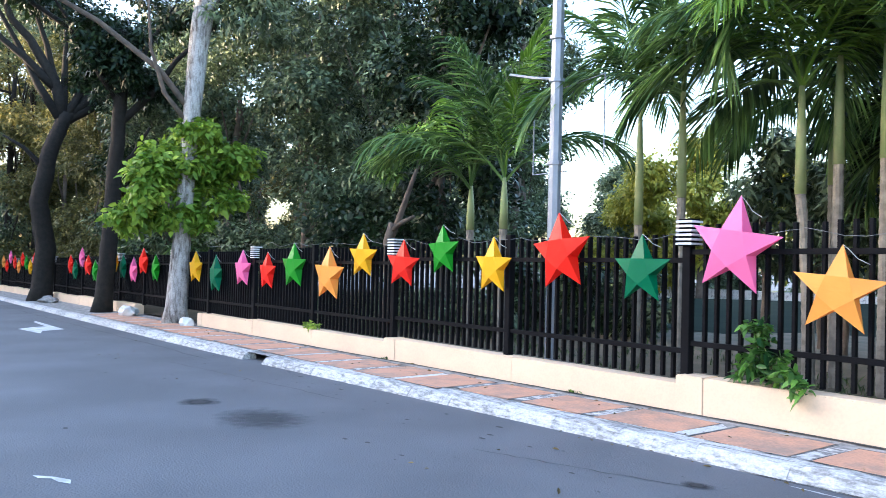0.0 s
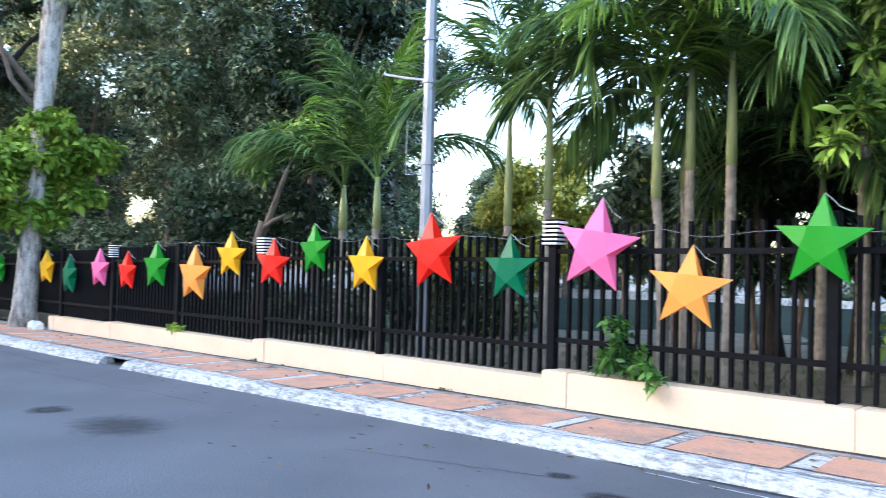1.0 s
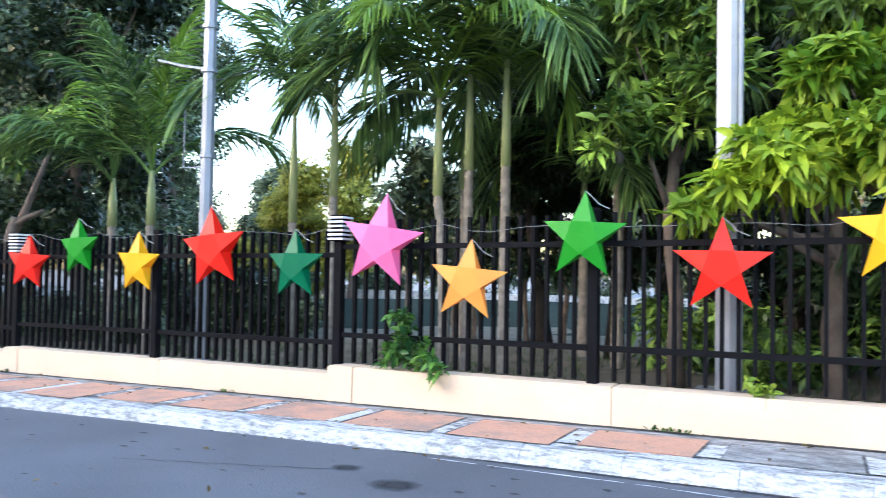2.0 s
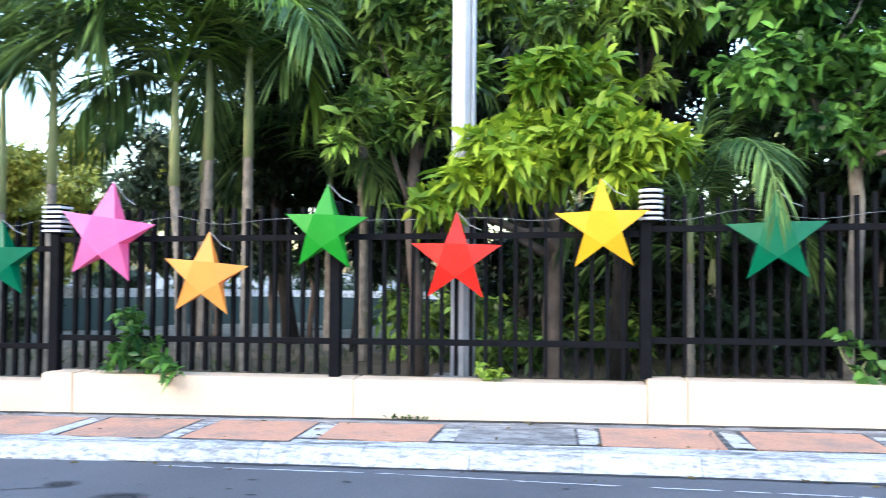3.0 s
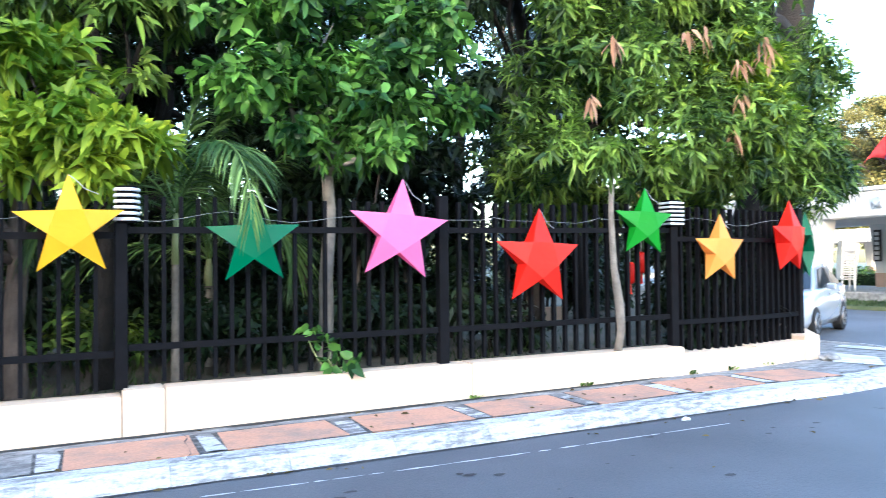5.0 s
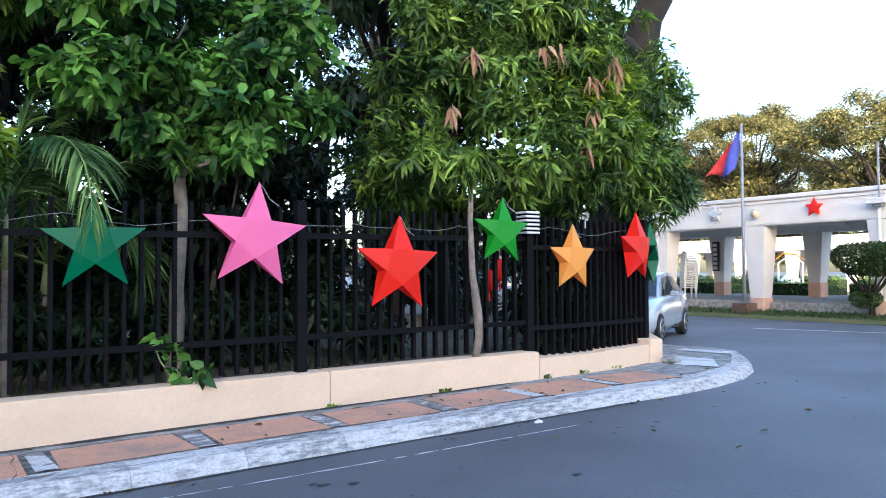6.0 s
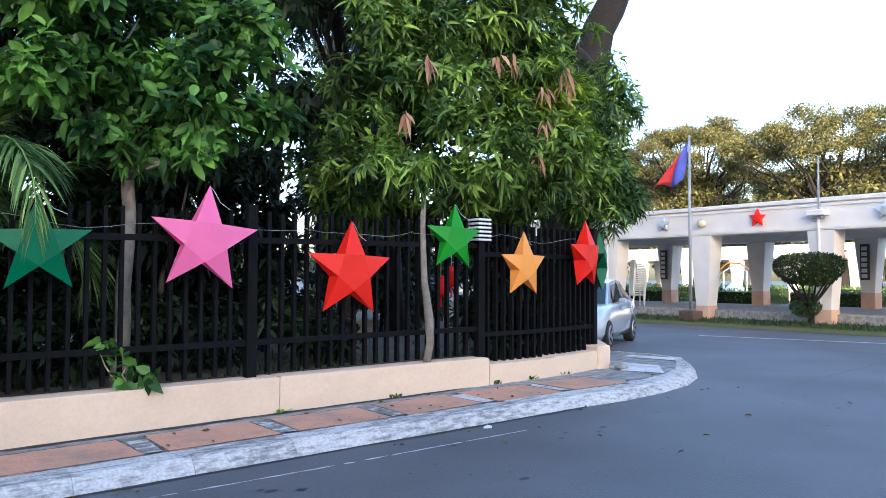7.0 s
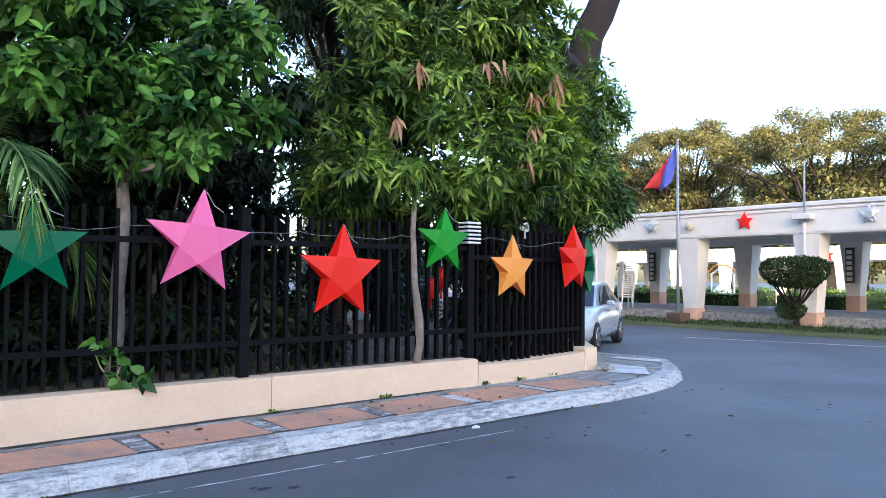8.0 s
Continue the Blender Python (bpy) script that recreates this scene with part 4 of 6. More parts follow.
# ---- parked car ----
def car(at, turn):
    t = thing("car", at, "silver-blue four-door saloon car parked at the kerb", "car", turn=turn)
    st = [(-2.15, 0.62, 0.30, 0.62), (-2.05, 0.76, 0.22, 0.72), (-1.6, 0.84, 0.20, 0.86), (-0.9, 0.86, 0.20, 0.95), (0.0, 0.86, 0.20, 0.97), (1.0, 0.86, 0.20, 1.00), (1.7, 0.84, 0.22, 1.02), (2.1, 0.76, 0.30, 0.98), (2.2, 0.66, 0.42, 0.85)]
    bm = bmesh.new()
    rings = []
    for x, w, z0, z1 in st:
        prof = [(-w * 0.9, z0), (-w, z0 + 0.15), (-w * 1.0, (z0 + z1) / 2), (-w * 0.97, z1 - 0.06), (-w * 0.88, z1), (w * 0.88, z1), (w * 0.97, z1 - 0.06), (w, (z0 + z1) / 2), (w, z0 + 0.15), (w * 0.9, z0)]
        rings.append([bm.verts.new((x, y, z)) for y, z in prof])
    for a, b in zip(rings, rings[1:]):
        for i in range(10):
            bm.faces.new((a[i], a[(i + 1) % 10], b[(i + 1) % 10], b[i]))
    bm.faces.new(rings[0])
    bm.faces.new(rings[-1][::-1])
    part("body", bm, CAR_PAINT, t, smooth=True)
    bm = bmesh.new()
    rings = [[bm.verts.new((x, s * w, z)) for s, w, z in ((-1, wb, zb), (-1, wt, zt), (1, wt, zt), (1, wb, zb))] for x, wb, zb, wt, zt in ((-1.1, 0.76, 0.90, 0.74, 0.93), (-0.35, 0.79, 0.92, 0.62, 1.40), (0.3, 0.80, 0.93, 0.62, 1.47), (0.9, 0.79, 0.95, 0.60, 1.44), (1.75, 0.74, 0.98, 0.68, 1.03))]
    for a, b in zip(rings, rings[1:]):
        for i in range(3):
            bm.faces.new((a[i], a[i + 1], b[i + 1], b[i]))
    part("cabin", bm, CAR_PAINT, t)
    for s in (-1, 1):
        for nm, q in (("front_window", ((-0.75, .792, 0.97), (-0.28, .645, 1.34), (0.22, .645, 1.40), (0.26, .805, 0.98))), ("rear_window", ((0.34, .805, 0.98), (0.30, .645, 1.40), (0.86, .63, 1.37), (1.35, .775, 1.03)))):
            bm = bmesh.new()
            bm.faces.new([bm.verts.new((x, s * (y + 0.012), z)) for x, y, z in q])
            part(nm, bm, GLASS_DARK, t)
        m = part("mirror", box(-0.62, s * 0.98 - 0.09, 0.95, -0.50, s * 0.98 + 0.09, 1.07, 0.03), CAR_PAINT, t)
        part("headlight", box(-2.13, s * 0.56 - 0.15, 0.60, -1.86, s * 0.56 + 0.17, 0.73, 0.03), CHROME, t)
        part("tail_light", box(2.08, s * 0.6 - 0.14, 0.72, 2.2, s * 0.6 + 0.12, 0.9, 0.02), RED_LIGHT, t)
        for hx in (-0.15, 0.75):
            part("door_handle", box(hx, s * 0.862 - 0.015, 0.82, hx + 0.16, s * 0.862 + 0.025, 0.85, 0.006), CHROME, t)
        for wx in (-1.36, 1.24):
            w = part("wheel", tube([(wx, s * 0.66, 0.31), (wx, s * 0.69, 0.31), (wx, s * 0.86, 0.31), (wx, s * 0.88, 0.31)], [0.27, 0.31, 0.31, 0.28], 22), RUBBER, t)
            part("rim", tube([(wx, s * 0.875, 0.31), (wx, s * 0.89, 0.31)], [0.21, 0.20], 16), CHROME, w)
            # solid dark discs paint the shaded openings between the spokes
            for k in range(5):
                a = k * 1.2566
                part("spoke_gap", tube([(wx + 0.13 * math.cos(a), s * 0.885, 0.31 + 0.13 * math.sin(a)), (wx + 0.13 * math.cos(a), s * 0.895, 0.31 + 0.13 * math.sin(a))], 0.045, 6), RUBBER, w)
    bm = bmesh.new()
    bm.faces.new([bm.verts.new(v) for v in ((-1.06, -0.70, 0.955), (-0.40, -0.58, 1.385), (-0.40, 0.58, 1.385), (-1.06, 0.70, 0.955))])
    bm.transform(Matrix.Translation((-0.012, 0, 0.012)))
    part("windscreen", bm, GLASS_DARK, t)
    part("grille", box(-2.17, -0.45, 0.32, -2.10, 0.45, 0.52, 0.02), RUBBER, t)
    part("blank_plate", box(-2.19, -0.2, 0.45, -2.165, 0.2, 0.56), PLASTIC_WHITE, t)
    return t


car((19.70, 4.50, 0.135), 28)

# ---- unseen wall behind the street, added to close the place and block the sun ----
t = thing("building", (0, -34, -0.5), "unseen plain wall added across the street to block the sun", "building", kind="structure")
part("wall", box(-260, -6, 0, 10, 0, 15.5), RENDER_WALL, t)

# ---- palms ----
def frond_mesh(length, lift, sag, leaflet, n=46):
    """A feather leaf: an arching rib with two rows of leaflets; grows along +x."""
    rib = []
    ang, p = lift, Vector((0, 0, 0))
    for i in range(13):
        rib.append(p.copy())
        ang -= sag / 12 * (0.4 + 1.2 * i / 12)
        p = p + Vector((math.cos(ang), 0, math.sin(ang))) * (length / 12)
    base, way, ln = [], [], []
    for k in range(n):
        u = 0.14 + 0.86 * k / (n - 1)
        f = u * 12
        i = min(int(f), 11)
        q = rib[i].lerp(rib[i + 1], f - i)
        tang = (rib[i + 1] - rib[i]).normalized()
        for s in (-1, 1):
            base.append(q)
            way.append(Vector((0, s, 0)) * (0.85 - 0.45 * u) + tang * (0.55 + 0.5 * u) + Vector((0, 0, random.uniform(-0.25, 0.3))))
            ln.append(leaflet * (0.4 + 1.0 * math.sin(math.pi * (0.12 + 0.78 * u))) * random.uniform(0.8, 1.15) * 0.8)
    lm = leaf_mesh("frond", np.array([tuple(v) for v in base]), np.array([tuple(v) for v in way]), np.array(ln), 0.07, 0.5, True, 0.3)
    bm = bmesh.new()
    bm.from_mesh(lm)
    add_tube(bm, rib, [0.022 - 0.018 * i / 12 for i in range(13)], 5)
    me = bpy.data.meshes.new("frond")
    bm.to_mesh(me)
    bm.free()
    bpy.data.meshes.remove(lm)
    return me


FRONDS = {}
for key, (lift, sag) in dict(up=(1.5, 0.55), high=(1.32, 1.1), mid=(0.95, 1.7), low=(0.45, 1.6), hang=(1.0, 2.9)).items():
    for v in range(2):
        m1 = frond_mesh(2.1, lift, sag, 0.62)
        # second copy of each frond gets the painted lit tone
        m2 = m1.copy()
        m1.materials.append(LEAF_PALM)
        m2.materials.append(LEAF_PALM_LIT)
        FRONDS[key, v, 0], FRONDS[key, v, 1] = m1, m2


def palm(at, h, shaft, r, scale=1.0, bright=(), kinds=("up", "high", "high", "mid", "mid", "mid", "low", "hang", "low"), start=0.0, lean=(0, 0), label="slender ringed palm with a green crownshaft"):
    t = thing("palm_tree", at, label, "palm tree")
    pts, rad = [], []
    n = int(h / 0.07)
    for i in range(n + 1):
        u = i / n
        pts.append((lean[0] * u * u, lean[1] * u * u, h * u))
        rad.append(r * (1.25 - 0.3 * u) * (1.06 if i % 2 else 0.97))
    part("trunk", tube(pts, rad, 10), PALM_BARK, t)
    top = Vector((lean[0], lean[1], h))
    part("crownshaft", tube([top - Vector((0, 0, 0.02)), top + Vector((0, 0, shaft * 0.5)), top + Vector((0, 0, shaft))], [r * 1.12, r * 0.95, r * 0.45], 10), PALM_SHAFT, t, smooth=True)
    for i, k in enumerate(kinds):
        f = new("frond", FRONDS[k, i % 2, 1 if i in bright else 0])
        f.parent = t
        f.matrix_basis = Matrix.Translation(top + Vector((0, 0, shaft * (0.98 if k in ("up", "high") else 0.9)))) @ pose(0, 0, 0, 0, 0, math.degrees(start + i * 2.4)) @ Matrix.Scale(scale * random.uniform(0.9, 1.1), 4)
    return t


TALL = ("up", "high", "high", "up", "high", "mid", "mid")
palm((-7.0, 2.3, 0.0), 2.4, 0.9, 0.08, 1.35, (1,), start=0.4, kinds=("up", "high", "up", "high", "mid", "high", "high", "mid"))
palm((-5.95, 2.3, 0.0), 2.4, 1.0, 0.08, 1.4, (0, 2), start=1.7, kinds=("up", "high", "up", "high", "high", "mid", "mid"))
palm((-2.62, 2.3, 0.1), 2.3, 1.9, 0.07, 1.35, kinds=TALL, start=0.2)
palm((-1.8, 2.3, 0.1), 2.7, 1.8, 0.07, 1.4, kinds=("up", "high", "high", "mid", "mid", "high", "low", "mid"), start=2.2)
palm((0.25, 2.3, 0.15), 2.6, 1.6, 0.07, 1.35, (0, 1, 2, 4, 7), start=2.4, lean=(-0.15, 0), kinds=("up", "mid", "high", "mid", "mid", "low", "mid", "hang", "low", "high"))
palm((0.46, 2.6, 0.15), 3.0, 1.6, 0.068, 1.4, kinds=("up", "high", "mid", "mid", "high", "mid", "low", "mid", "hang", "low"), start=0.9)
palm((1.15, 2.4, 0.15), 3.0, 1.7, 0.068, 1.4, kinds=("up", "high", "mid", "mid", "high", "mid", "low", "mid", "hang", "low"), start=3.6)
palm((-0.6, 4.6, 0.1), 3.0, 1.4, 0.08, 1.4, start=1.0)
palm((2.3, 4.2, 0.15), 3.4, 1.3, 0.08, 1.3, start=4.1)
palm((1.3, 5.6, 0.15), 2.2, 1.0, 0.08, 1.3, start=5.0)
palm((-30.5, 3.0, -0.4), 1.6, 0.6, 0.09, 1.3, start=1.0)
palm((-27.5, 4.0, -0.4), 1.2, 0.6, 0.09, 1.2, start=2.0)
# low palm whose frond hangs over the fence
lowp = palm((6.9, 1.35, 0.2), 1.5, 0.6, 0.045, 0.85, start=0.3, kinds=("up", "high", "mid", "mid", "low", "high", "mid"), label="low young palm behind the fence with drooping fronds")
hang = frond_mesh(2.15, 0.6, 2.3, 0.4, 44)
hang.materials.append(LEAF_PALM)
f = new("frond", hang)
f.parent = lowp
f.matrix_basis = Matrix.Translation((0.07, -0.36, 2.42)) @ pose(0, 0, 0, 0, 0, -76)
palm((7.6, 4.0, 0.2), 1.2, 0.4, 0.07, 1.0, start=1.2, label="low young palm behind the fence with drooping fronds")

# ---- broad-leaved trees near the fence ----
tree((5.38, 0.75, 0.2), [(0, 0, 0), (0.02, 0, 1.2), (0.1, 0.1, 2.4)], 0.12, 0.08,
     [(0.25, -0.35, 2.85, 0.9, 0.6, 0.6), (-0.3, -0.5, 2.5, 0.8, 0.5, 0.35), (0.8, -0.4, 2.55, 0.55, 0.5, 0.45), (0.1, -0.2, 3.4, 0.55, 0.5, 0.4), (-1.1, -0.7, 2.02, 0.35, 0.25, 0.18), (-0.75, -0.6, 2.3, 0.4, 0.35, 0.22)],
     GREY_BARK, LEAF_MANGO_YOUNG, "young mango tree with drooping yellow-green leaves behind the fence", 520, 11, 0.25, 0.3, droop=0.3, hang=0.05, scatter=0.03)
tree((3.6, 2.2, 0.2), [(0, 0, 0), (-0.1, 0, 2.2), (0.1, 0.1, 4.4)], 0.10, 0.06,
     [(0.2, -0.6, 3.6, 0.8, 0.6, 0.6), (-0.5, -0.3, 4.4, 0.9, 0.7, 0.7), (0.6, -0.2, 4.9, 0.8, 0.7, 0.6), (-0.6, -0.6, 3.2, 0.5, 0.5, 0.4)],
     GREY_BARK, LEAF_MANGO, "mango tree with long hanging green leaves", 420, 10, 0.24, 0.30, droop=0.28, hang=-0.05, scatter=0.025)
tree((6.2, 2.6, 0.2), [(0, 0, 0), (0.0, 0, 2.6), (-0.2, 0.1, 5.2)], 0.13, 0.08,
     [(0.2, 0, 4.6, 1.2, 0.9, 0.8), (-0.8, 0.2, 5.4, 1.2, 0.9, 0.8), (0.9, 0.3, 5.6, 1.0, 0.9, 0.8)],
     BARK, LEAF_MANGO, "dark-trunked mango tree standing behind the fence", 620, 10, 0.24, 0.30, droop=0.4, hang=0.08, scatter=0.04)
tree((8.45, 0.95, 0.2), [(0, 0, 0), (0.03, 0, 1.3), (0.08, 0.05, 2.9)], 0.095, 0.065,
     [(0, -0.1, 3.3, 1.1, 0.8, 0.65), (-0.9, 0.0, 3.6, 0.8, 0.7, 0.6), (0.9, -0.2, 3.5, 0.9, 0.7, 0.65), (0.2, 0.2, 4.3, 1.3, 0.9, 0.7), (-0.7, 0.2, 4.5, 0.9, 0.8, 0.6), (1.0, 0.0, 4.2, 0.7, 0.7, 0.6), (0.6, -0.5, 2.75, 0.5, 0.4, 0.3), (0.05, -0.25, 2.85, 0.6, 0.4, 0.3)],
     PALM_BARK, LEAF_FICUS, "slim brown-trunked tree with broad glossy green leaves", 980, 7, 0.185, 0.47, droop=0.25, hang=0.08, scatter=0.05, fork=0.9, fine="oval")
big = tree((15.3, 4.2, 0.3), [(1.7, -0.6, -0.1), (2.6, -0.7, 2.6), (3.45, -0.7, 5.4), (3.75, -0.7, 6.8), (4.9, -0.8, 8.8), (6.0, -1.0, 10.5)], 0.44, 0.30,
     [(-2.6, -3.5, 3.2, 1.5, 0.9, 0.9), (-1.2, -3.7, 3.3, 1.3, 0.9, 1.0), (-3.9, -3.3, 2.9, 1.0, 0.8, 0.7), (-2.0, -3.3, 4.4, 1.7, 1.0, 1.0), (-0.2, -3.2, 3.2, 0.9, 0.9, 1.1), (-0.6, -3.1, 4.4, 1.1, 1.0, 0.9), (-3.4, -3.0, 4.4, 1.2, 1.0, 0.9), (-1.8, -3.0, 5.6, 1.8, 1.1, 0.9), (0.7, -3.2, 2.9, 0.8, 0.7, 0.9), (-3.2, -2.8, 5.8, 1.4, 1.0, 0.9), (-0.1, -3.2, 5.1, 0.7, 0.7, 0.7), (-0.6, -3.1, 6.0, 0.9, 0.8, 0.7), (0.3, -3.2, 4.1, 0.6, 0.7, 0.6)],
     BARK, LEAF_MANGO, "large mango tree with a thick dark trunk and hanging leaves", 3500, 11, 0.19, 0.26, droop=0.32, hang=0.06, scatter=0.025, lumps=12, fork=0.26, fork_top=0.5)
p, d = clump_points([(-2.6, -4.2, 3.8, 1.6, 0.35, 1.0), (-1.0, -4.2, 3.8, 0.9, 0.35, 0.9)], 9, 0.7)
p[:, 1] = -4.35
bb, ww = np.repeat(p, 9, 0) + RNG.normal(0, 0.03, (81, 3)), np.repeat(np.array([[0, -0.35, -0.7]]), 81, 0) + RNG.normal(0, 0.3, (81, 3))
finish(new("young_leaves", leaf_mesh("young_leaves", bb, ww, RNG.uniform(0.15, 0.28, 81), 0.24, 0.4)), LEAF_FLUSH, big, label="limp reddish young leaves")
# front clusters in the brighter young-leaf tone, coloured as if light fell there
crown([(-1.1, -3.95, 4.15, 0.65, 0.35, 0.5), (-0.55, -3.9, 3.35, 0.55, 0.35, 0.45)], 170, 11, 0.19, 0.26, LEAF_MANGO_YOUNG, big, "lit_tone_crown", droop=0.3, hang=0.04, scatter=0.025)
crown([(0.9, -3.2, 2.6, 0.75, 0.7, 1.0), (1.2, -2.9, 3.9, 0.7, 0.8, 1.0), (0.5, -3.4, 2.3, 0.6, 0.6, 0.7), (1.05, -3.1, 4.6, 0.5, 0.6, 0.7), (1.5, -3.1, 4.3, 0.4, 0.5, 0.55)], 520, 10, 0.18, 0.22, LEAF_MANGO, big, "outer_crown", droop=0.45, hang=0.15, scatter=0.05)
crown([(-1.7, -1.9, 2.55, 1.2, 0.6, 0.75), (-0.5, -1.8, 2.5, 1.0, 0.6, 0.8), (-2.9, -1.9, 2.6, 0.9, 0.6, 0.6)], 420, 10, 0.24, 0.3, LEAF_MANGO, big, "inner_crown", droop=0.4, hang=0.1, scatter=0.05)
st = thing("tree", (11.76, 0.0, 0.55), "thin crooked grey sapling trunk growing through the fence", "tree")
part("trunk", tube([(-0.03, -0.08, 0), (0.02, -0.1, 0.3), (0.0, -0.1, 0.6), (-0.05, -0.07, 1.05), (-0.05, -0.03, 1.7), (0.0, 0.0, 2.4)], [0.052, 0.05, 0.058, 0.042, 0.036, 0.028], 8), PALM_BARK, st, smooth=True)
crown([(-0.05, -0.1, 2.4, 0.4, 0.22, 0.2)], 34, 9, 0.22, 0.26, LEAF_MANGO, st, droop=0.5, hang=0.2, scatter=0.03)

# red paper lanterns that hang from the mango branches behind the fence
for x, y, z in ((12.75, 0.95, 1.36), (12.98, 1.0, 1.5)):
    t = thing("paper_lantern", (x, y, z), "long red paper lantern hanging from a mango branch", "lantern", "hanging red lanterns")
    part("shade", tube([(0, 0, 0), (0, 0, 0.03), (0, 0, 0.15), (0, 0, 0.27), (0, 0, 0.3)], [0.03, 0.065, 0.075, 0.065, 0.03], 12), STAR_RED, t, smooth=True)
    part("tassel", tube([(0, 0, -0.14), (0, 0, 0)], [0.02, 0.012], 6), STAR_RED, t)
    part("string", tube([(0, 0, 0.3), (0.02, 0.02, 2.9 - z)], 0.004, 5), WIRE, t)

# pale-trunked tree wrapped in a leafy climber, dark street trees
pale = thing("tree", (-17.75, -0.3, -0.35), "tall pale flaking trunk wrapped in a bright green climber", "tree")
pts = [(0, 0, 0), (0.01, 0.02, 0.5), (0.04, 0.13, 2.85), (0.06, 0.2, 4.4), (0.08, 0.26, 5.9), (0.12, 0.42, 8.4), (0.2, 0.6, 10.2), (0.3, 0.9, 13)]
part("trunk", tube(pts, [0.42, 0.33, 0.26, 0.25, 0.25, 0.30, 0.34, 0.24], 14), PALE_BARK, pale, smooth=True)
part("limb", tube([(0.15, 0.5, 9.3), (0.35, 1.0, 10.4), (0.5, 1.5, 12)], [0.2, 0.16, 0.1], 8), PALE_BARK, pale, smooth=True)
part("limb", tube([(0.1, 0.25, 6.4), (-0.3, -0.6, 7.6), (-1.0, -2.2, 8.9), (-1.5, -4.2, 9.9), (-2.0, -6.0, 10.6)], [0.10, 0.09, 0.08, 0.06, 0.03], 7), GREY_BARK, pale, smooth=True)
part("limb", tube([(0.1, 0.2, 6.0), (-0.1, -0.5, 6.9), (-0.2, -0.9, 8.2), (-0.2, -1.0, 9.6)], [0.08, 0.07, 0.05, 0.03], 7), GREY_BARK, pale, smooth=True)
crown([(0.0, -0.3, 4.4, 1.0, 1.3, 1.0), (-0.2, -0.9, 3.5, 0.9, 1.0, 0.8), (0.2, 0.8, 4.0, 0.9, 1.1, 0.9), (0.1, 0.3, 5.5, 0.8, 1.0, 0.7), (-0.2, -1.4, 3.1, 0.6, 0.6, 0.4), (0.2, 1.5, 5.0, 0.8, 0.9, 0.7), (0.2, 0.2, 3.2, 0.7, 0.8, 0.4)], 1150, 7, 0.24, 0.6, LEAF_VINE, pale, "climber", lumps=12, droop=0.25, hang=0.2, scatter=0.12)
crown([(0.4, 2.4, 9.6, 1.6, 2.2, 1.2), (-0.8, -2.6, 11.2, 1.6, 2.4, 1.0), (0.6, 1.4, 11.5, 1.8, 2.4, 1.2), (-1.0, -4.8, 10.4, 1.4, 1.8, 0.7)], 800, 9, 0.22, 0.45, LEAF_FOREST, pale, "upper_crown", fine=False, scatter=0.2)
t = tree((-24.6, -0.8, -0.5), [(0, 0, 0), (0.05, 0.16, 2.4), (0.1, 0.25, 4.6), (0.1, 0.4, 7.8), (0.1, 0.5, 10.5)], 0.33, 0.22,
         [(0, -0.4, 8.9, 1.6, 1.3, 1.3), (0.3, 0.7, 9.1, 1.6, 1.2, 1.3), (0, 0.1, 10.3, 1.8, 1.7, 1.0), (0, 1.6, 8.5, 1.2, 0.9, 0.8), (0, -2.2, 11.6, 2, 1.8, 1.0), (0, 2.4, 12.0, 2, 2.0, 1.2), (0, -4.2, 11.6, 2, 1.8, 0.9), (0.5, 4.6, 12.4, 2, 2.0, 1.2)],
         BARK, LEAF_SHADED, "dark street tree with a dense low crown on the pavement", 2000, 9, 0.24, 0.42, fine=False, scatter=0.2)
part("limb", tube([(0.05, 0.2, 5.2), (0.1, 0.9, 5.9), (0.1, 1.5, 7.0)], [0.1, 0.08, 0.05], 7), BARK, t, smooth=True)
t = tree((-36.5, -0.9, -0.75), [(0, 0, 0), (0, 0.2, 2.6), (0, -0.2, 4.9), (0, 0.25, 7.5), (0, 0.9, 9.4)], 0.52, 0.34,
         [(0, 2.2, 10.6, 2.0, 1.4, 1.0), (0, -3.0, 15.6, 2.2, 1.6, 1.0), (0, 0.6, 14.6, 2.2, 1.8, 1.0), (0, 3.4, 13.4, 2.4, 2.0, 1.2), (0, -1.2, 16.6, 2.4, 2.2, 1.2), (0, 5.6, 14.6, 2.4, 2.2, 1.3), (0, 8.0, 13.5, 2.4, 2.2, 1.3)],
         BARK, LEAF_SHADED, "dark bent street tree with crooked bare limbs on the pavement", 1800, 9, 0.28, 0.42, fine=False, scatter=0.25, fork=0.9)
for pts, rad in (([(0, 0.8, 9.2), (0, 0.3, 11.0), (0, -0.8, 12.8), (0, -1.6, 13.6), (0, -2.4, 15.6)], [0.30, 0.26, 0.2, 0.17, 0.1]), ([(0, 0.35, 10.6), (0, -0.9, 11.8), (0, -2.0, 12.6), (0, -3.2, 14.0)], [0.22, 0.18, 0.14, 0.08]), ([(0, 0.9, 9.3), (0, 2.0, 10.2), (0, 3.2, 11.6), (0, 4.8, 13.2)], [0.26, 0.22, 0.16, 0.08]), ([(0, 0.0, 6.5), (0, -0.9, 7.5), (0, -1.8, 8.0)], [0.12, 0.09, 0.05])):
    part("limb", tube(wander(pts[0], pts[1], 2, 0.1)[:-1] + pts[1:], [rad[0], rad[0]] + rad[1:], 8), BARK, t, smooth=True)

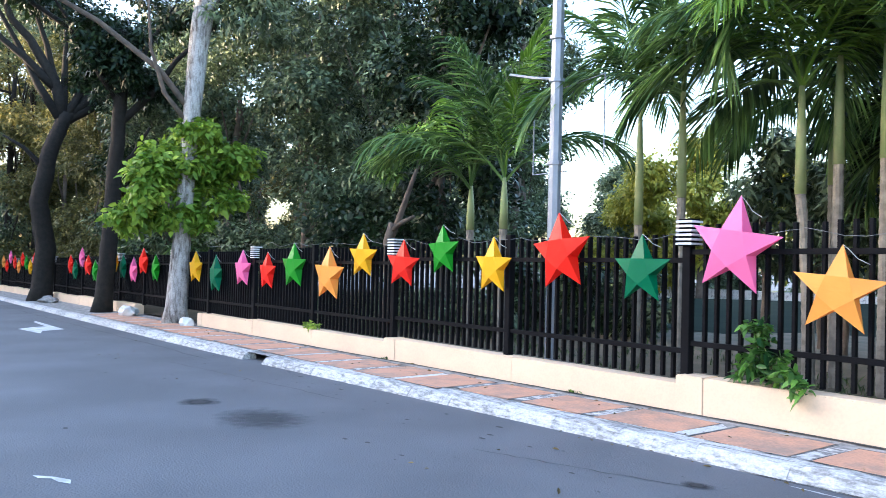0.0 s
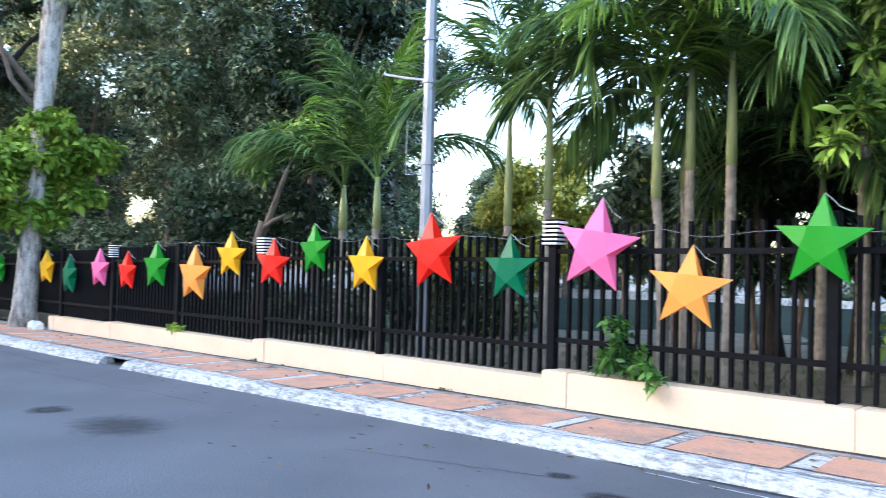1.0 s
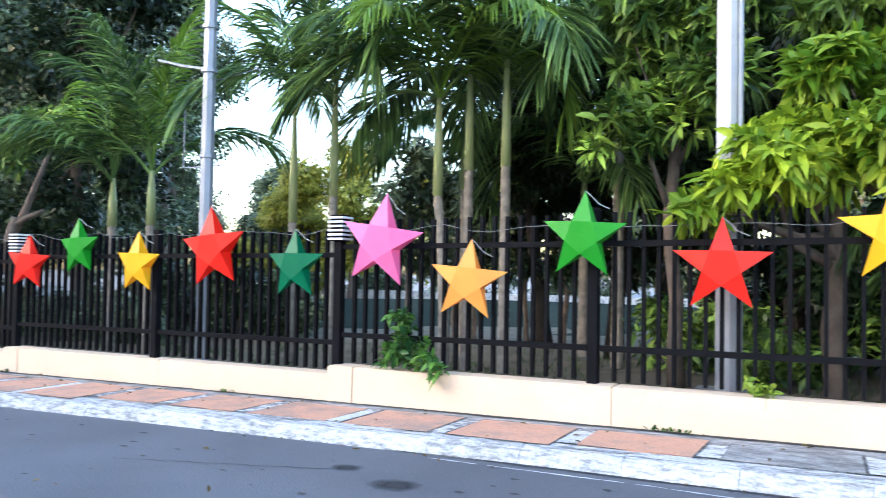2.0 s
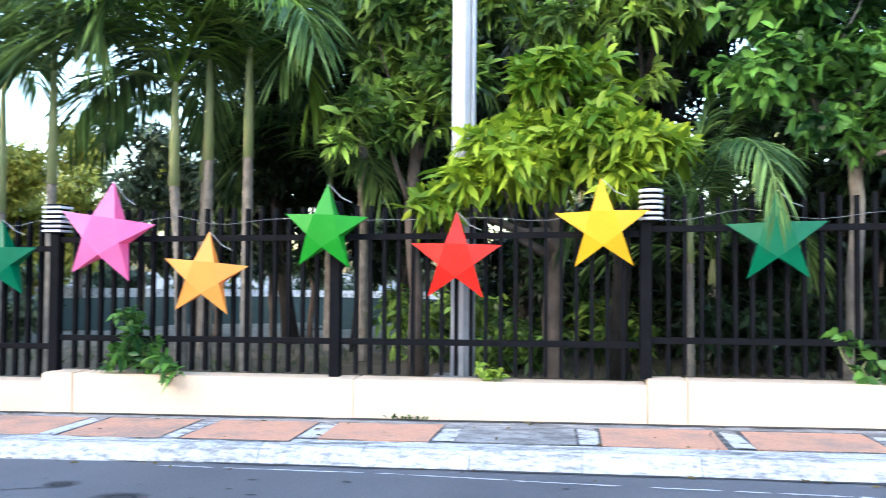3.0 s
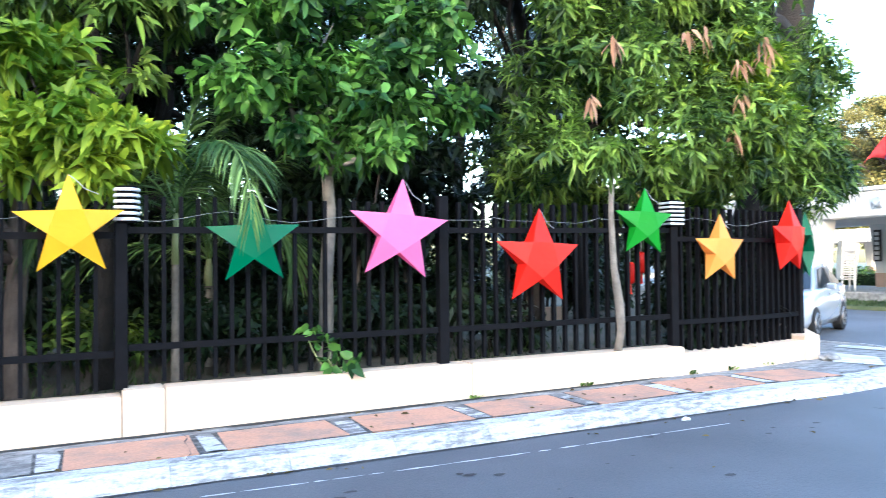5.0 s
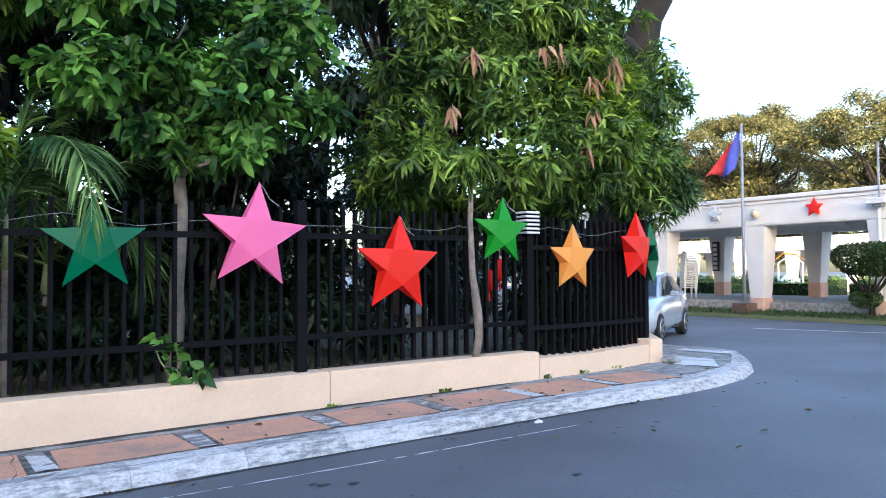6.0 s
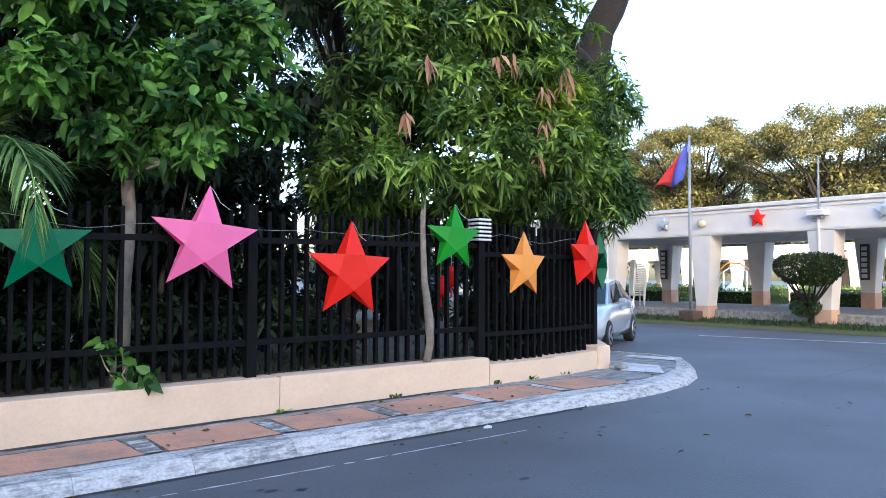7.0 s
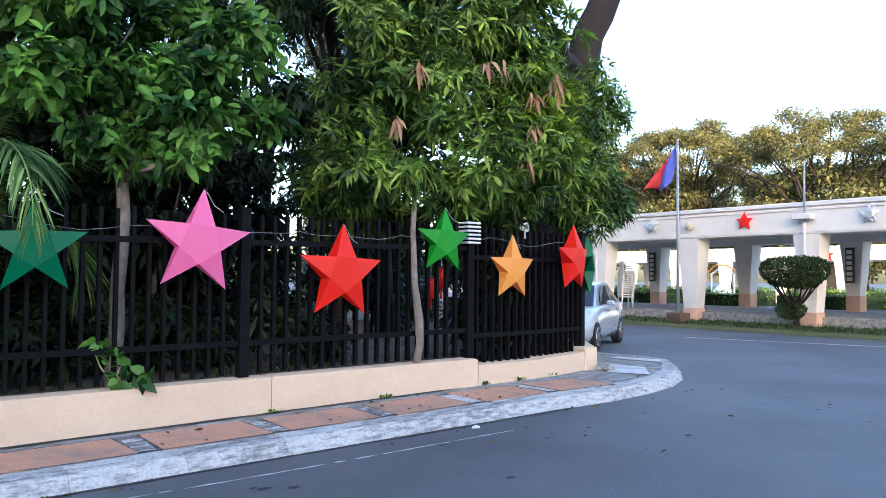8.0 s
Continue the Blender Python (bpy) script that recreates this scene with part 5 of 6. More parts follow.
# ---- wood of background trees ----
WOOD = [(-11.5, 5.0, 9), (-15.5, 6.0, 9), (-20, 5.0, 10), (-15, 10.5, 11), (-21, 10, 11), (-27, 9, 11), (-26, 4.5, 9), (-33, 6, 10), (-40, 8, 11), (-46, 4.5, 10), (-20, 16, 12), (-31, 15, 12), (-41, 16, 12), (-52, 9, 12), (-48, 10, 13), (-55, 3.5, 13), (-36, 3.6, 9), (-29.5, 2.9, 8.5), (-42, 3.2, 10)] + [(-72 + 5.2 * k, 21 + 2 * (k % 2), 12.5) for k in range(9)]
# far western trees take the warm tone to look sunlit
for i, (x, y, h) in enumerate(WOOD):
    w, h = random.uniform(0.95, 1.2), h * 1.4
    tree((x, y, gz(x) + 0.1), [(0, 0, 0), (random.uniform(-0.5, 0.5), 0, h * 0.35), (random.uniform(-0.8, 0.8), 0.2, h * 0.7)], 0.18, 0.10,
         [(random.uniform(-2.2, 2.2) * w, random.uniform(-1.5, 1.0), h * u, 2.0 * w, 1.7 * w, 1.45) for u in (0.2, 0.3, 0.42, 0.5, 0.58, 0.66, 0.74, 0.84, 0.93)],
         GREY_BARK, LEAF_WARM_LIT if x < -38 else LEAF_FOREST if i % 4 else LEAF_SHADED, "tall park tree with small grey-green leaves", 2300, 9, 0.21, 0.5, fine=False, scatter=0.24, droop=0.2)
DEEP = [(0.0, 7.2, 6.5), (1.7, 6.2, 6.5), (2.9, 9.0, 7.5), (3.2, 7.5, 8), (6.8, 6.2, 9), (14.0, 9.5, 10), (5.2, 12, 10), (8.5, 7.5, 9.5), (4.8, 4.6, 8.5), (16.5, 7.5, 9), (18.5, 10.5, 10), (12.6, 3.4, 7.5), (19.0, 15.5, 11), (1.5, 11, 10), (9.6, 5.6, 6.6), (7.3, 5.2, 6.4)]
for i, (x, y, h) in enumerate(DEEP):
    # raised so that crowns above the view shade the trees below
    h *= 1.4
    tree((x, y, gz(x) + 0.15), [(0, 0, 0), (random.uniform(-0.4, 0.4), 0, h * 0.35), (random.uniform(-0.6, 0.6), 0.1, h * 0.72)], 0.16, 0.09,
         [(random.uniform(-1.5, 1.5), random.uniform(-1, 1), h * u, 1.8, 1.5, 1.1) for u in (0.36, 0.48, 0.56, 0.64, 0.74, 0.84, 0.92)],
         BARK, LEAF_SHADED, "shade-toned park tree with dense drooping leaves", 1250, 10, 0.23, 0.34, fine=False, scatter=0.16, droop=0.4)
st = thing("tree", (-10.6, 2.6, gz(-10.6) + 0.2), "stubby pale forked trunk behind the fence", "tree")
part("trunk", tube([(0, 0, 0), (0.05, 0.02, 1.2), (0.0, 0.0, 2.3), (0.1, 0.05, 2.75)], [0.16, 0.13, 0.13, 0.1], 9), GREY_BARK, st, smooth=True)
part("limb", tube([(0, 0, 2.2), (0.25, 0.15, 2.9), (0.5, 0.3, 3.7), (0.9, 0.4, 4.6)], [0.09, 0.08, 0.06, 0.03], 7), GREY_BARK, st, smooth=True)
part("limb", tube([(0, 0, 2.5), (0.4, 0.1, 2.75), (0.8, 0.2, 2.9)], [0.07, 0.06, 0.04], 7), GREY_BARK, st, smooth=True)
crown([(0.7, 0.3, 4.9, 0.9, 0.8, 0.6), (-0.5, 0.2, 4.2, 0.7, 0.6, 0.5)], 160, 8, 0.2, 0.4, LEAF_MANGO, st, scatter=0.1)
# small trees under the tall ones, most with shade put into the leaf colour
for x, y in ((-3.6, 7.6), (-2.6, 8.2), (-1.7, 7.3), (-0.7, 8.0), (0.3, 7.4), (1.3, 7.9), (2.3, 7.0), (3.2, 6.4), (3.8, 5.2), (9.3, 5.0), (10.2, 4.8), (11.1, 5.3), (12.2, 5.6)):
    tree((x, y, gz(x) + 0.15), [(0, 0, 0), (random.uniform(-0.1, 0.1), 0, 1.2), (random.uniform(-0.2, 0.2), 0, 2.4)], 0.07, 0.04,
         [(random.uniform(-0.3, 0.3), random.uniform(-0.3, 0.3), z, 0.8, 0.7, 0.6) for z in (2.0, 2.7, 3.5, 4.3)], GREY_BARK, LEAF_SHADED if x > -1 else LEAF_FOREST, "slim park tree in the shade of the tall ones", 330, 9, 0.24, 0.34, fine=False, scatter=0.12, lumps=6)
# undergrowth behind the fence
for i in range(30):
    x, y = (-14 + 0.5 * i if i < 14 else 3.2 + 0.7 * (i - 14)) + random.uniform(-0.3, 0.3), random.uniform(2.6, 4.5) + 4.0 * (i % 2)
    t = thing("shrub", (x, y, gz(x) + 0.15), "low leafy shrub in the park undergrowth", "shrub", "park shrubs")
    part("stem", tube([(0, 0, 0), (0.05, 0, 0.5)], [0.03, 0.015], 5), BARK, t)
    crown([(0, 0, 0.55, 0.7, 0.6, 0.5), (0.5, 0.1, 0.4, 0.5, 0.5, 0.35), (-0.4, 0, 0.8, 0.5, 0.5, 0.45)], 150, 7, 0.2, 0.35, LEAF_FOREST if i < 14 else LEAF_SHADED if x > 6.2 else LEAF_MANGO, t, fine=False, scatter=0.1)
# tall shrubs added to darken the gaps, with shade in their leaf colour
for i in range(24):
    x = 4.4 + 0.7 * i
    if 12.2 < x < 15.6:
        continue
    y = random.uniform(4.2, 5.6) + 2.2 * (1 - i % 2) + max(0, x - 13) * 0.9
    t = thing("shrub", (x, y, gz(x) + 0.15), "tall shade-toned shrub added to darken the space under the trees", "shrub", "tall park shrubs")
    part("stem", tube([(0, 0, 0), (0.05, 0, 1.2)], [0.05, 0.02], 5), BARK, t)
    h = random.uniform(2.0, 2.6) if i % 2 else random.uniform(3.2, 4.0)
    crown([(0, 0, h * 0.3, 0.9, 0.7, 0.6), (0.3, 0.1, h * 0.6, 0.9, 0.7, 0.6), (-0.4, 0, h * 0.9, 0.8, 0.6, 0.6)], 420, 8, 0.22, 0.35, LEAF_SHADED, t, fine=False, scatter=0.14, lumps=5)
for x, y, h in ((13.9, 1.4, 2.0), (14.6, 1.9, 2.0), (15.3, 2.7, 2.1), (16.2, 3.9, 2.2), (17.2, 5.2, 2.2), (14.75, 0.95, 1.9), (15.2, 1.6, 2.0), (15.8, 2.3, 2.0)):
    t = thing("shrub", (x, y, gz(x) + 0.15), "dense shade-toned shrub behind the corner fence", "shrub", "corner shrubs")
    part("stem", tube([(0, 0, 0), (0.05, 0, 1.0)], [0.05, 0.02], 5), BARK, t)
    crown([(0, 0, h * 0.3, 0.6, 0.5, 0.5), (0.2, 0.1, h * 0.6, 0.6, 0.5, 0.5), (-0.2, 0, h * 0.88, 0.55, 0.5, 0.4)], 260, 8, 0.17, 0.35, LEAF_SHADED, t, fine=False, scatter=0.12, lumps=5)
for i in range(34):
    x = -40 + 1.2 * i if i < 20 else -9.5 + 0.85 * (i - 20)
    y = random.uniform(2.4, 3.6) + (0 if i < 20 else 3.5)
    if x > -6:
        continue
    t = thing("shrub", (x, y, gz(x) + 0.1), "dark leafy shrub behind the street fence", "shrub", "park shrubs by the street")
    part("stem", tube([(0, 0, 0), (0.05, 0, 0.9)], [0.04, 0.02], 5), BARK, t)
    crown([(0, 0, 0.5, 0.8, 0.6, 0.5), (0.3, 0.1, 1.0, 0.8, 0.6, 0.5), (-0.3, 0, 1.5, 0.7, 0.5, 0.45)], 240, 8, 0.2, 0.38, LEAF_SHADED if i % 3 else LEAF_FOREST, t, fine=False, scatter=0.13, lumps=5)
# trees that close the street to the west
for i, (x, y, h) in enumerate([(-63, 1.0, 25), (-71, 3.5, 27), (-80, 0.5, 27), (-60, 2.5, 19), (-68, -7, 21), (-60, -16, 19), (-76, -2, 22), (-64, -24, 20), (-70, 8, 20), (-56, 7, 17), (-86, -5, 20), (-90, 5, 20), (-84, -16, 20)]):
    tree((x, y, gz(x)), [(0, 0, 0), (0.3, 0, h * 0.35), (0, 0.2, h * 0.7)], 0.3, 0.16,
         [(random.uniform(-2.5, 2.5), random.uniform(-3, 3), h * u, 3.2, 3.2, 2.0) for u in (0.05, 0.12, 0.25, 0.35, 0.45, 0.55, 0.65, 0.75, 0.85, 0.95)],
         BARK, LEAF_WARM_LIT if i % 2 else LEAF_FOREST, "tall dark street tree at the far bend", 2800, 8, 0.34, 0.5, fine=False, scatter=0.3)
# trees across the lawn, some with warm sunlight put into the leaf colour
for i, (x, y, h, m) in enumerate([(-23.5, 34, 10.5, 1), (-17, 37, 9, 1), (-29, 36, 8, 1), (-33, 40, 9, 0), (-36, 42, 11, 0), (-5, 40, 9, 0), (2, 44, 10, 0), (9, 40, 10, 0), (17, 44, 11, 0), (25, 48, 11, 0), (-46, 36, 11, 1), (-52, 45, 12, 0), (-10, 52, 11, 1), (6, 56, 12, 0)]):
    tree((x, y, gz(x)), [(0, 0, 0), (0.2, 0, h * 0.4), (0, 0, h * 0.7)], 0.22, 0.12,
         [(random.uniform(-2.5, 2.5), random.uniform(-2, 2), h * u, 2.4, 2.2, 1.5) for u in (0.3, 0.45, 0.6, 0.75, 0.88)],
         GREY_BARK, LEAF_SUNLIT if m else LEAF_FOREST, "tree across the park lawn in painted sunlit yellow-green" if m else "green tree across the park lawn", 2000, 8, 0.34, 0.5, fine=False, scatter=0.35, lumps=6, size=0.5)
for i in range(23):
    x, y = -64 + 4.5 * i, 45 + 3 * (i % 2)
    t = thing("shrub", (x, y, gz(x)), "dense dark shrub at the far edge of the park lawn", "shrub", "far park shrubs")
    part("stem", tube([(0, 0, 0), (0.1, 0, 1.5)], [0.08, 0.03], 5), BARK, t)
    crown([(0, 0, 0.8, 2.4, 1.2, 0.9), (0.8, 0, 1.9, 2.0, 1.2, 0.9), (-0.9, 0, 2.6, 1.8, 1.1, 0.9)], 420, 8, 0.34, 0.45, LEAF_FOREST, t, fine=False, scatter=0.3, lumps=5, size=0.5)
# spreading rain trees behind the plaza, low sun tinted into their leaves
for x, y, h, w in ((92, 82, 19, 10), (84, 62, 20, 10), (83, 44.5, 20.5, 9.5), (80, 27, 18.5, 11), (98, 100, 20, 10), (78, 8, 19.5, 11), (105, 70, 21, 12), (101, 50, 17, 12), (97, 31, 16, 12)):
    t = thing("rain_tree", (x, y, 0), "wide spreading rain tree with a domed crown tinted sunlit olive-gold", "tree")
    part("trunk", tube(wander((0, 0, 0), (0.5, 0, h * 0.38), 4, 0.3), [1.0, 0.8, 0.75, 0.7, 0.6], 9), BARK, t, smooth=True)
    bl = []
    for k in range(26):
        a, r = k * 2.4, w * 0.92 * math.sqrt((k + 0.5) / 26)
        z = h * (0.95 - 0.26 * (r / w) ** 2) + random.uniform(-1.6, 0.3)
        bl.append((r * math.cos(a), r * math.sin(a), z, 2.6, 2.6, 0.8))
        part("limb", tube(wander((0.5, 0, h * 0.36), (r * math.cos(a), r * math.sin(a), z - 0.6), 5, 0.7), [0.30, 0.24, 0.18, 0.13, 0.09, 0.05], 6), BARK, t, smooth=True)
    crown(bl, 4000, 11, 0.27, 0.5, LEAF_WARM_LIT, t, lumps=5, size=0.48, fine=False, scatter=0.45, droop=0.2, hang=0.0)
    crown([(0, 0, h * 0.28, w * 0.9, w * 0.9, h * 0.16), (0, 0, h * 0.46, w * 0.75, w * 0.75, h * 0.14), (0, 0, h * 0.64, w * 0.6, w * 0.6, h * 0.1)], 2300, 9, 0.42, 0.5, LEAF_WARM_LIT, t, "lower_crown", fine=False, scatter=0.6)

# ---- small plants on the wall ----
def wall_plant(at, blobs, clumps, per, length, mat_, label, width=0.42):
    t = thing("wall_plant", at, label, "plant")
    for b in blobs:
        part("stem", tube(wander((0, 0, 0), b[:3], 3, 0.04), [0.012, 0.01, 0.008, 0.004], 5), PALM_SHAFT, t)
    crown(blobs, clumps, per, length, width, mat_, t, "leaves", droop=0.3, hang=0.1, scatter=0.03)
    return t


wall_plant((1.2, 0.0, 0.46), [(-0.25, -0.1, 0.55, 0.22, 0.15, 0.2), (-0.1, -0.15, 0.25, 0.3, 0.15, 0.2), (0.15, -0.2, 0.12, 0.3, 0.12, 0.1), (0.34, -0.28, 0.04, 0.12, 0.05, 0.06), (-0.4, -0.1, 0.15, 0.2, 0.12, 0.1)], 70, 5, 0.15, LEAF_FICUS, "leafy green weed growing over the wall")
wall_plant((8.22, -0.02, 0.57), [(0.0, -0.12, 0.22, 0.2, 0.1, 0.16), (0.25, -0.15, 0.12, 0.18, 0.1, 0.12), (-0.2, 0.0, 0.35, 0.25, 0.1, 0.12)], 13, 4, 0.15, LEAF_FICUS, "small broad-leaved plant growing over the wall", 0.6)
wall_plant((4.75, 0.02, 0.48), [(0.0, -0.08, 0.15, 0.14, 0.08, 0.14), (0.1, -0.1, 0.05, 0.12, 0.08, 0.08)], 16, 4, 0.12, LEAF_VINE, "small pale green weed on the wall")
wall_plant((-9.2, -0.05, 0.2), [(0.0, -0.1, 0.08, 0.4, 0.1, 0.06)], 20, 5, 0.1, LEAF_VINE, "trailing green weed on the wall top")

# ---- kerb, pavement panels, road marks ----
kerb = thing("kerb", (0, 0, 0), "chipped white-painted concrete kerb", "kerb", kind="structure")
pts = [p for p in along(KERB_LINE, 0.9) if -45 < p.x]
for i, (a, b) in enumerate(zip(pts, pts[1:])):
    if abs((a.x + b.x) / 2 + 8.3) < 0.45 or a.x > 21:
        continue
    d = (b - a).normalized()
    s = Vector((-d.y, d.x))
    g = 0.006 if a.x < -3 else 0.002
    bm = bmesh.new()
    ring = []
    for p in (a + d * g, b - d * g):
        w = random.uniform(-0.006, 0.006)
        ring.append([bm.verts.new((p.x + s.x * (o + w), p.y + s.y * (o + w), gz(p.x) + z)) for o, z in ((-0.02, -0.05), (0.0, 0.015), (0.07, 0.105 + w), (0.105, 0.132 + w), (0.3, 0.148), (0.3, -0.05))])
    for k in range(6):
        bm.faces.new((ring[0][k], ring[0][(k + 1) % 6], ring[1][(k + 1) % 6], ring[1][k]))
    bm.faces.new(ring[0][::-1])
    bm.faces.new(ring[1])
    part("kerb_stone", bm, KERB, kerb)

for k in range(-26, 5):
    x = 8.18 + 1.22 * k
    yo = -1.5 if x > 2.5 else -1.62 if x > -3 else -1.85
    y0, y1 = yo + 0.345, -0.44
    rim = [(x + 0.075 + 1.07 * u + random.uniform(-0.025, 0.025), y0 - 0.02 + (y1 - y0 + 0.04) * v + random.uniform(-0.025, 0.025)) for u, v in [(i / 6, 0) for i in range(6)] + [(1, i / 3) for i in range(3)] + [(1 - i / 6, 1) for i in range(6)] + [(0, 1 - i / 3) for i in range(3)]]
    bm = bmesh.new()
    bm.faces.new([bm.verts.new((u, v, gz(u) + 0.1475)) for u, v in rim])
    part("panel_joint", bm, GRIME, pavement)
    bm = bmesh.new()
    j = [random.uniform(-0.02, 0.02) for _ in range(8)]
    q = [(x + 0.11 + j[0], y0 + j[1]), (x + 1.11 + j[2], y0 + j[3]), (x + 1.11 + j[4], y1 + j[5]), (x + 0.11 + j[6], y1 + j[7])]
    lo = [bm.verts.new((u, v, gz(u) + 0.12)) for u, v in q]
    hi = [bm.verts.new((u, v, gz(u) + 0.152)) for u, v in q]
    bm.faces.new(hi)
    for i in range(4):
        bm.faces.new((lo[i], lo[(i + 1) % 4], hi[(i + 1) % 4], hi[i]))
    part("panel", bm, TERRACOTTA if k != -3 else PAVING, pavement)
    bm = bmesh.new()
    bm.faces.new([bm.verts.new((x + u + random.uniform(-.02, .02), v, gz(x + u) + 0.1505)) for u, v in ((-0.085, y0 + 0.02), (0.085, y0 + 0.02), (0.085, y1 - random.uniform(0.02, 0.2)), (-0.085, y1 - random.uniform(0.02, 0.2)))])
    part("joint_band", bm, BAND, pavement)
for q in (((15.2, -0.22), (16.1, 0.55), (16.2, -0.15), (15.45, -0.8)), ((16.85, 1.1), (17.2, 1.2), (17.4, 0.4), (17.05, 0.2))):
    bm = bmesh.new()
    bm.faces.new([bm.verts.new((u, v, 0.13 + 0.151)) for u, v in q])
    part("painted_patch", bm, WHITE_LINE, pavement)


def mark(pts, material_, name, label, category):
    bm = bmesh.new()
    bm.faces.new([bm.verts.new((x, y, gz(x) + 0.005)) for x, y in pts])
    return tagged(part(name, bm, material_), label, category, kind="structure")


mark([(24.0, 4.4), (26.5, -3.0), (26.62, -2.96), (24.12, 4.44)], WHITE_LINE, "road_line", "white line across the junction", "road marking")
mark([(17.3, 2.6), (18.6, 1.5), (18.7, 1.6), (17.4, 2.72)], WHITE_LINE, "road_line", "white line by the corner kerb", "road marking")
mark([(-18.94, -4.3), (-16.99, -4.04), (-17.88, -3.85), (-18.24, -3.22), (-19.78, -3.27), (-22.35, -3.3), (-21.88, -3.45), (-19.68, -3.46), (-19.51, -3.84)], WHITE_LINE, "road_arrow", "white turn arrow painted on the road", "road marking")
mark([(-1.55, -6.63), (-1.40, -6.50), (-1.22, -6.40), (-1.10, -6.43), (-1.22, -6.50), (-1.35, -6.52), (-1.42, -6.61)], WHITE_LINE, "road_scuff", "worn white paint scuff on the road", "road marking")
for cx, cy, rx, ry in ((-4.34, -4.26, 0.34, 0.32), (-2.85, -4.05, 0.8, 0.62), (1.76, -2.29, 0.17, 0.12), (2.42, -2.6, 0.26, 0.2)):
    mark([(cx + rx * (1 + 0.15 * math.sin(3 * a)) * math.cos(a), cy + ry * math.sin(a)) for a in (k * 0.2618 for k in range(24))], SOFT_STAIN if rx > 0.35 else OIL_STAIN, "oil_stain", "dark oil stain on the asphalt", "stain")


# ---- wear and litter ----
def crack(pts, width, name="road_crack", mat_=DARK_MARK, lift=0.004, label="thin dark crack in the asphalt"):
    bm = bmesh.new()
    left, right = [], []
    for i, (x, y) in enumerate(pts):
        w = width * random.uniform(0.5, 1.3) * (0.3 if i in (0, len(pts) - 1) else 1)
        left.append(bm.verts.new((x, y - w, gz(x) + lift)))
        right.append(bm.verts.new((x, y + w, gz(x) + lift)))
    for i in range(len(pts) - 1):
        bm.faces.new((left[i], left[i + 1], right[i + 1], right[i]))
    return tagged(part(name, bm, mat_), label, "crack", kind="structure")


def jagged(ax, ay, bx, by, n, s):
    return [(ax + (bx - ax) * i / n + random.uniform(-s, s) * 0.5, ay + (by - ay) * i / n + random.uniform(-s, s)) for i in range(n + 1)]


x = 2.2
while x < 11.6:
    ln = random.choice((0.12, 0.25, 0.5, 0.8, 1.2))
    ob = crack([(u, float(np.interp(u, (1.4, 4.2, 5.5, 6.3, 8.5, 9.5, 11.6), (-1.66, -1.69, -1.8, -1.84, -1.95, -1.98, -2.0))) + random.uniform(-0.005, 0.005)) for u in np.linspace(x, x + ln, 3 + int(ln / 0.07))], 0.013, "road_line", WHITE_LINE, 0.005, "thin flaking white line along the gutter")
    tagged(ob, "thin flaking white line along the gutter", "road marking", kind="structure")
    x += ln + random.choice((0.03, 0.08, 0.2))
bm = bmesh.new()
for _ in range(110):
    cx, cy, rad, turn = random.uniform(-8, 16), -1.9 - abs(random.gauss(0, 1.6)), random.uniform(0.008, 0.035), random.uniform(0, 3)
    bm.faces.new([bm.verts.new((cx + 1.8 * rad * random.uniform(0.6, 1.2) * math.cos(turn + a), cy + rad * random.uniform(0.6, 1.2) * math.sin(turn + a), gz(cx) + 0.0045)) for a in (0, 0.9, 1.8, 2.7, 3.6, 4.5, 5.4)])
tagged(part("road_specks", bm, DARK_MARK), "small dark tar specks and chips on the asphalt", "specks", kind="stuff")
crack(jagged(-0.3, -3.0, 1.9, -2.35, 22, 0.02), 0.006)
crack(jagged(16.5, -2.0, 25.0, -1.0, 26, 0.06), 0.006)
for x in np.arange(-12, 13, 1.7):
    crack(jagged(x, -1.28 + 0.02 * (6 - x if x < 3 else 3) * -1, x + random.uniform(0.3, 1.1), -1.2 + 0.02 * (6 - x if x < 3 else 3) * -1, 9, 0.02), 0.012, "pavement_crack", CONCRETE, 0.1545, "ragged worn edge line on the pavement")
crack(jagged(-9.0, -3.2, -3.5, -2.6, 26, 0.04), 0.007)
crack(jagged(-50, -3.0, -9.0, -2.45, 60, 0.05), 0.012)
crack(jagged(6.74, -1.3, 6.8, -0.35, 7, 0.05), 0.03, "pavement_crack", DARK_MARK, 0.157, "dark crack across the pavement")
crack([(x, -0.235 + random.uniform(-0.012, 0.012)) for x in np.arange(-16, 12.6, 0.35)], 0.03, "wall_foot_strip", DARK_MARK, 0.153, "dark strip along the foot of the wall")
crack([(x, -1.52 - (0.1 if x < 1 else 0) + random.uniform(-0.015, 0.015)) for x in np.arange(1.0, 13.2, 0.3)], 0.03, "gutter_strip", DARK_MARK, 0.006, "dark strip in the gutter")

dry = np.stack([RNG.uniform(-14, 16, 260), np.concatenate([RNG.uniform(-1.75, -1.5, 110), RNG.uniform(-1.3, -0.25, 110), RNG.uniform(-4.5, -1.8, 40)]), np.zeros(260)], 1)
dry[:, 2] = 0.019 * (np.minimum(dry[:, 0], 13) - 6) + np.where(dry[:, 1] > -1.45, 0.165, 0.012)
dw = RNG.normal(size=(260, 3)) * np.array([1, 1, 0.12])
ob = finish(new("fallen_leaves", leaf_mesh("fallen_leaves", dry, dw, RNG.uniform(0.03, 0.09, 260), 0.4, 0.0, True, 0.3)), leaf_material("leaf_dry", (0.10, 0.07, 0.03), (0.30, 0.22, 0.08), rough=0.8))
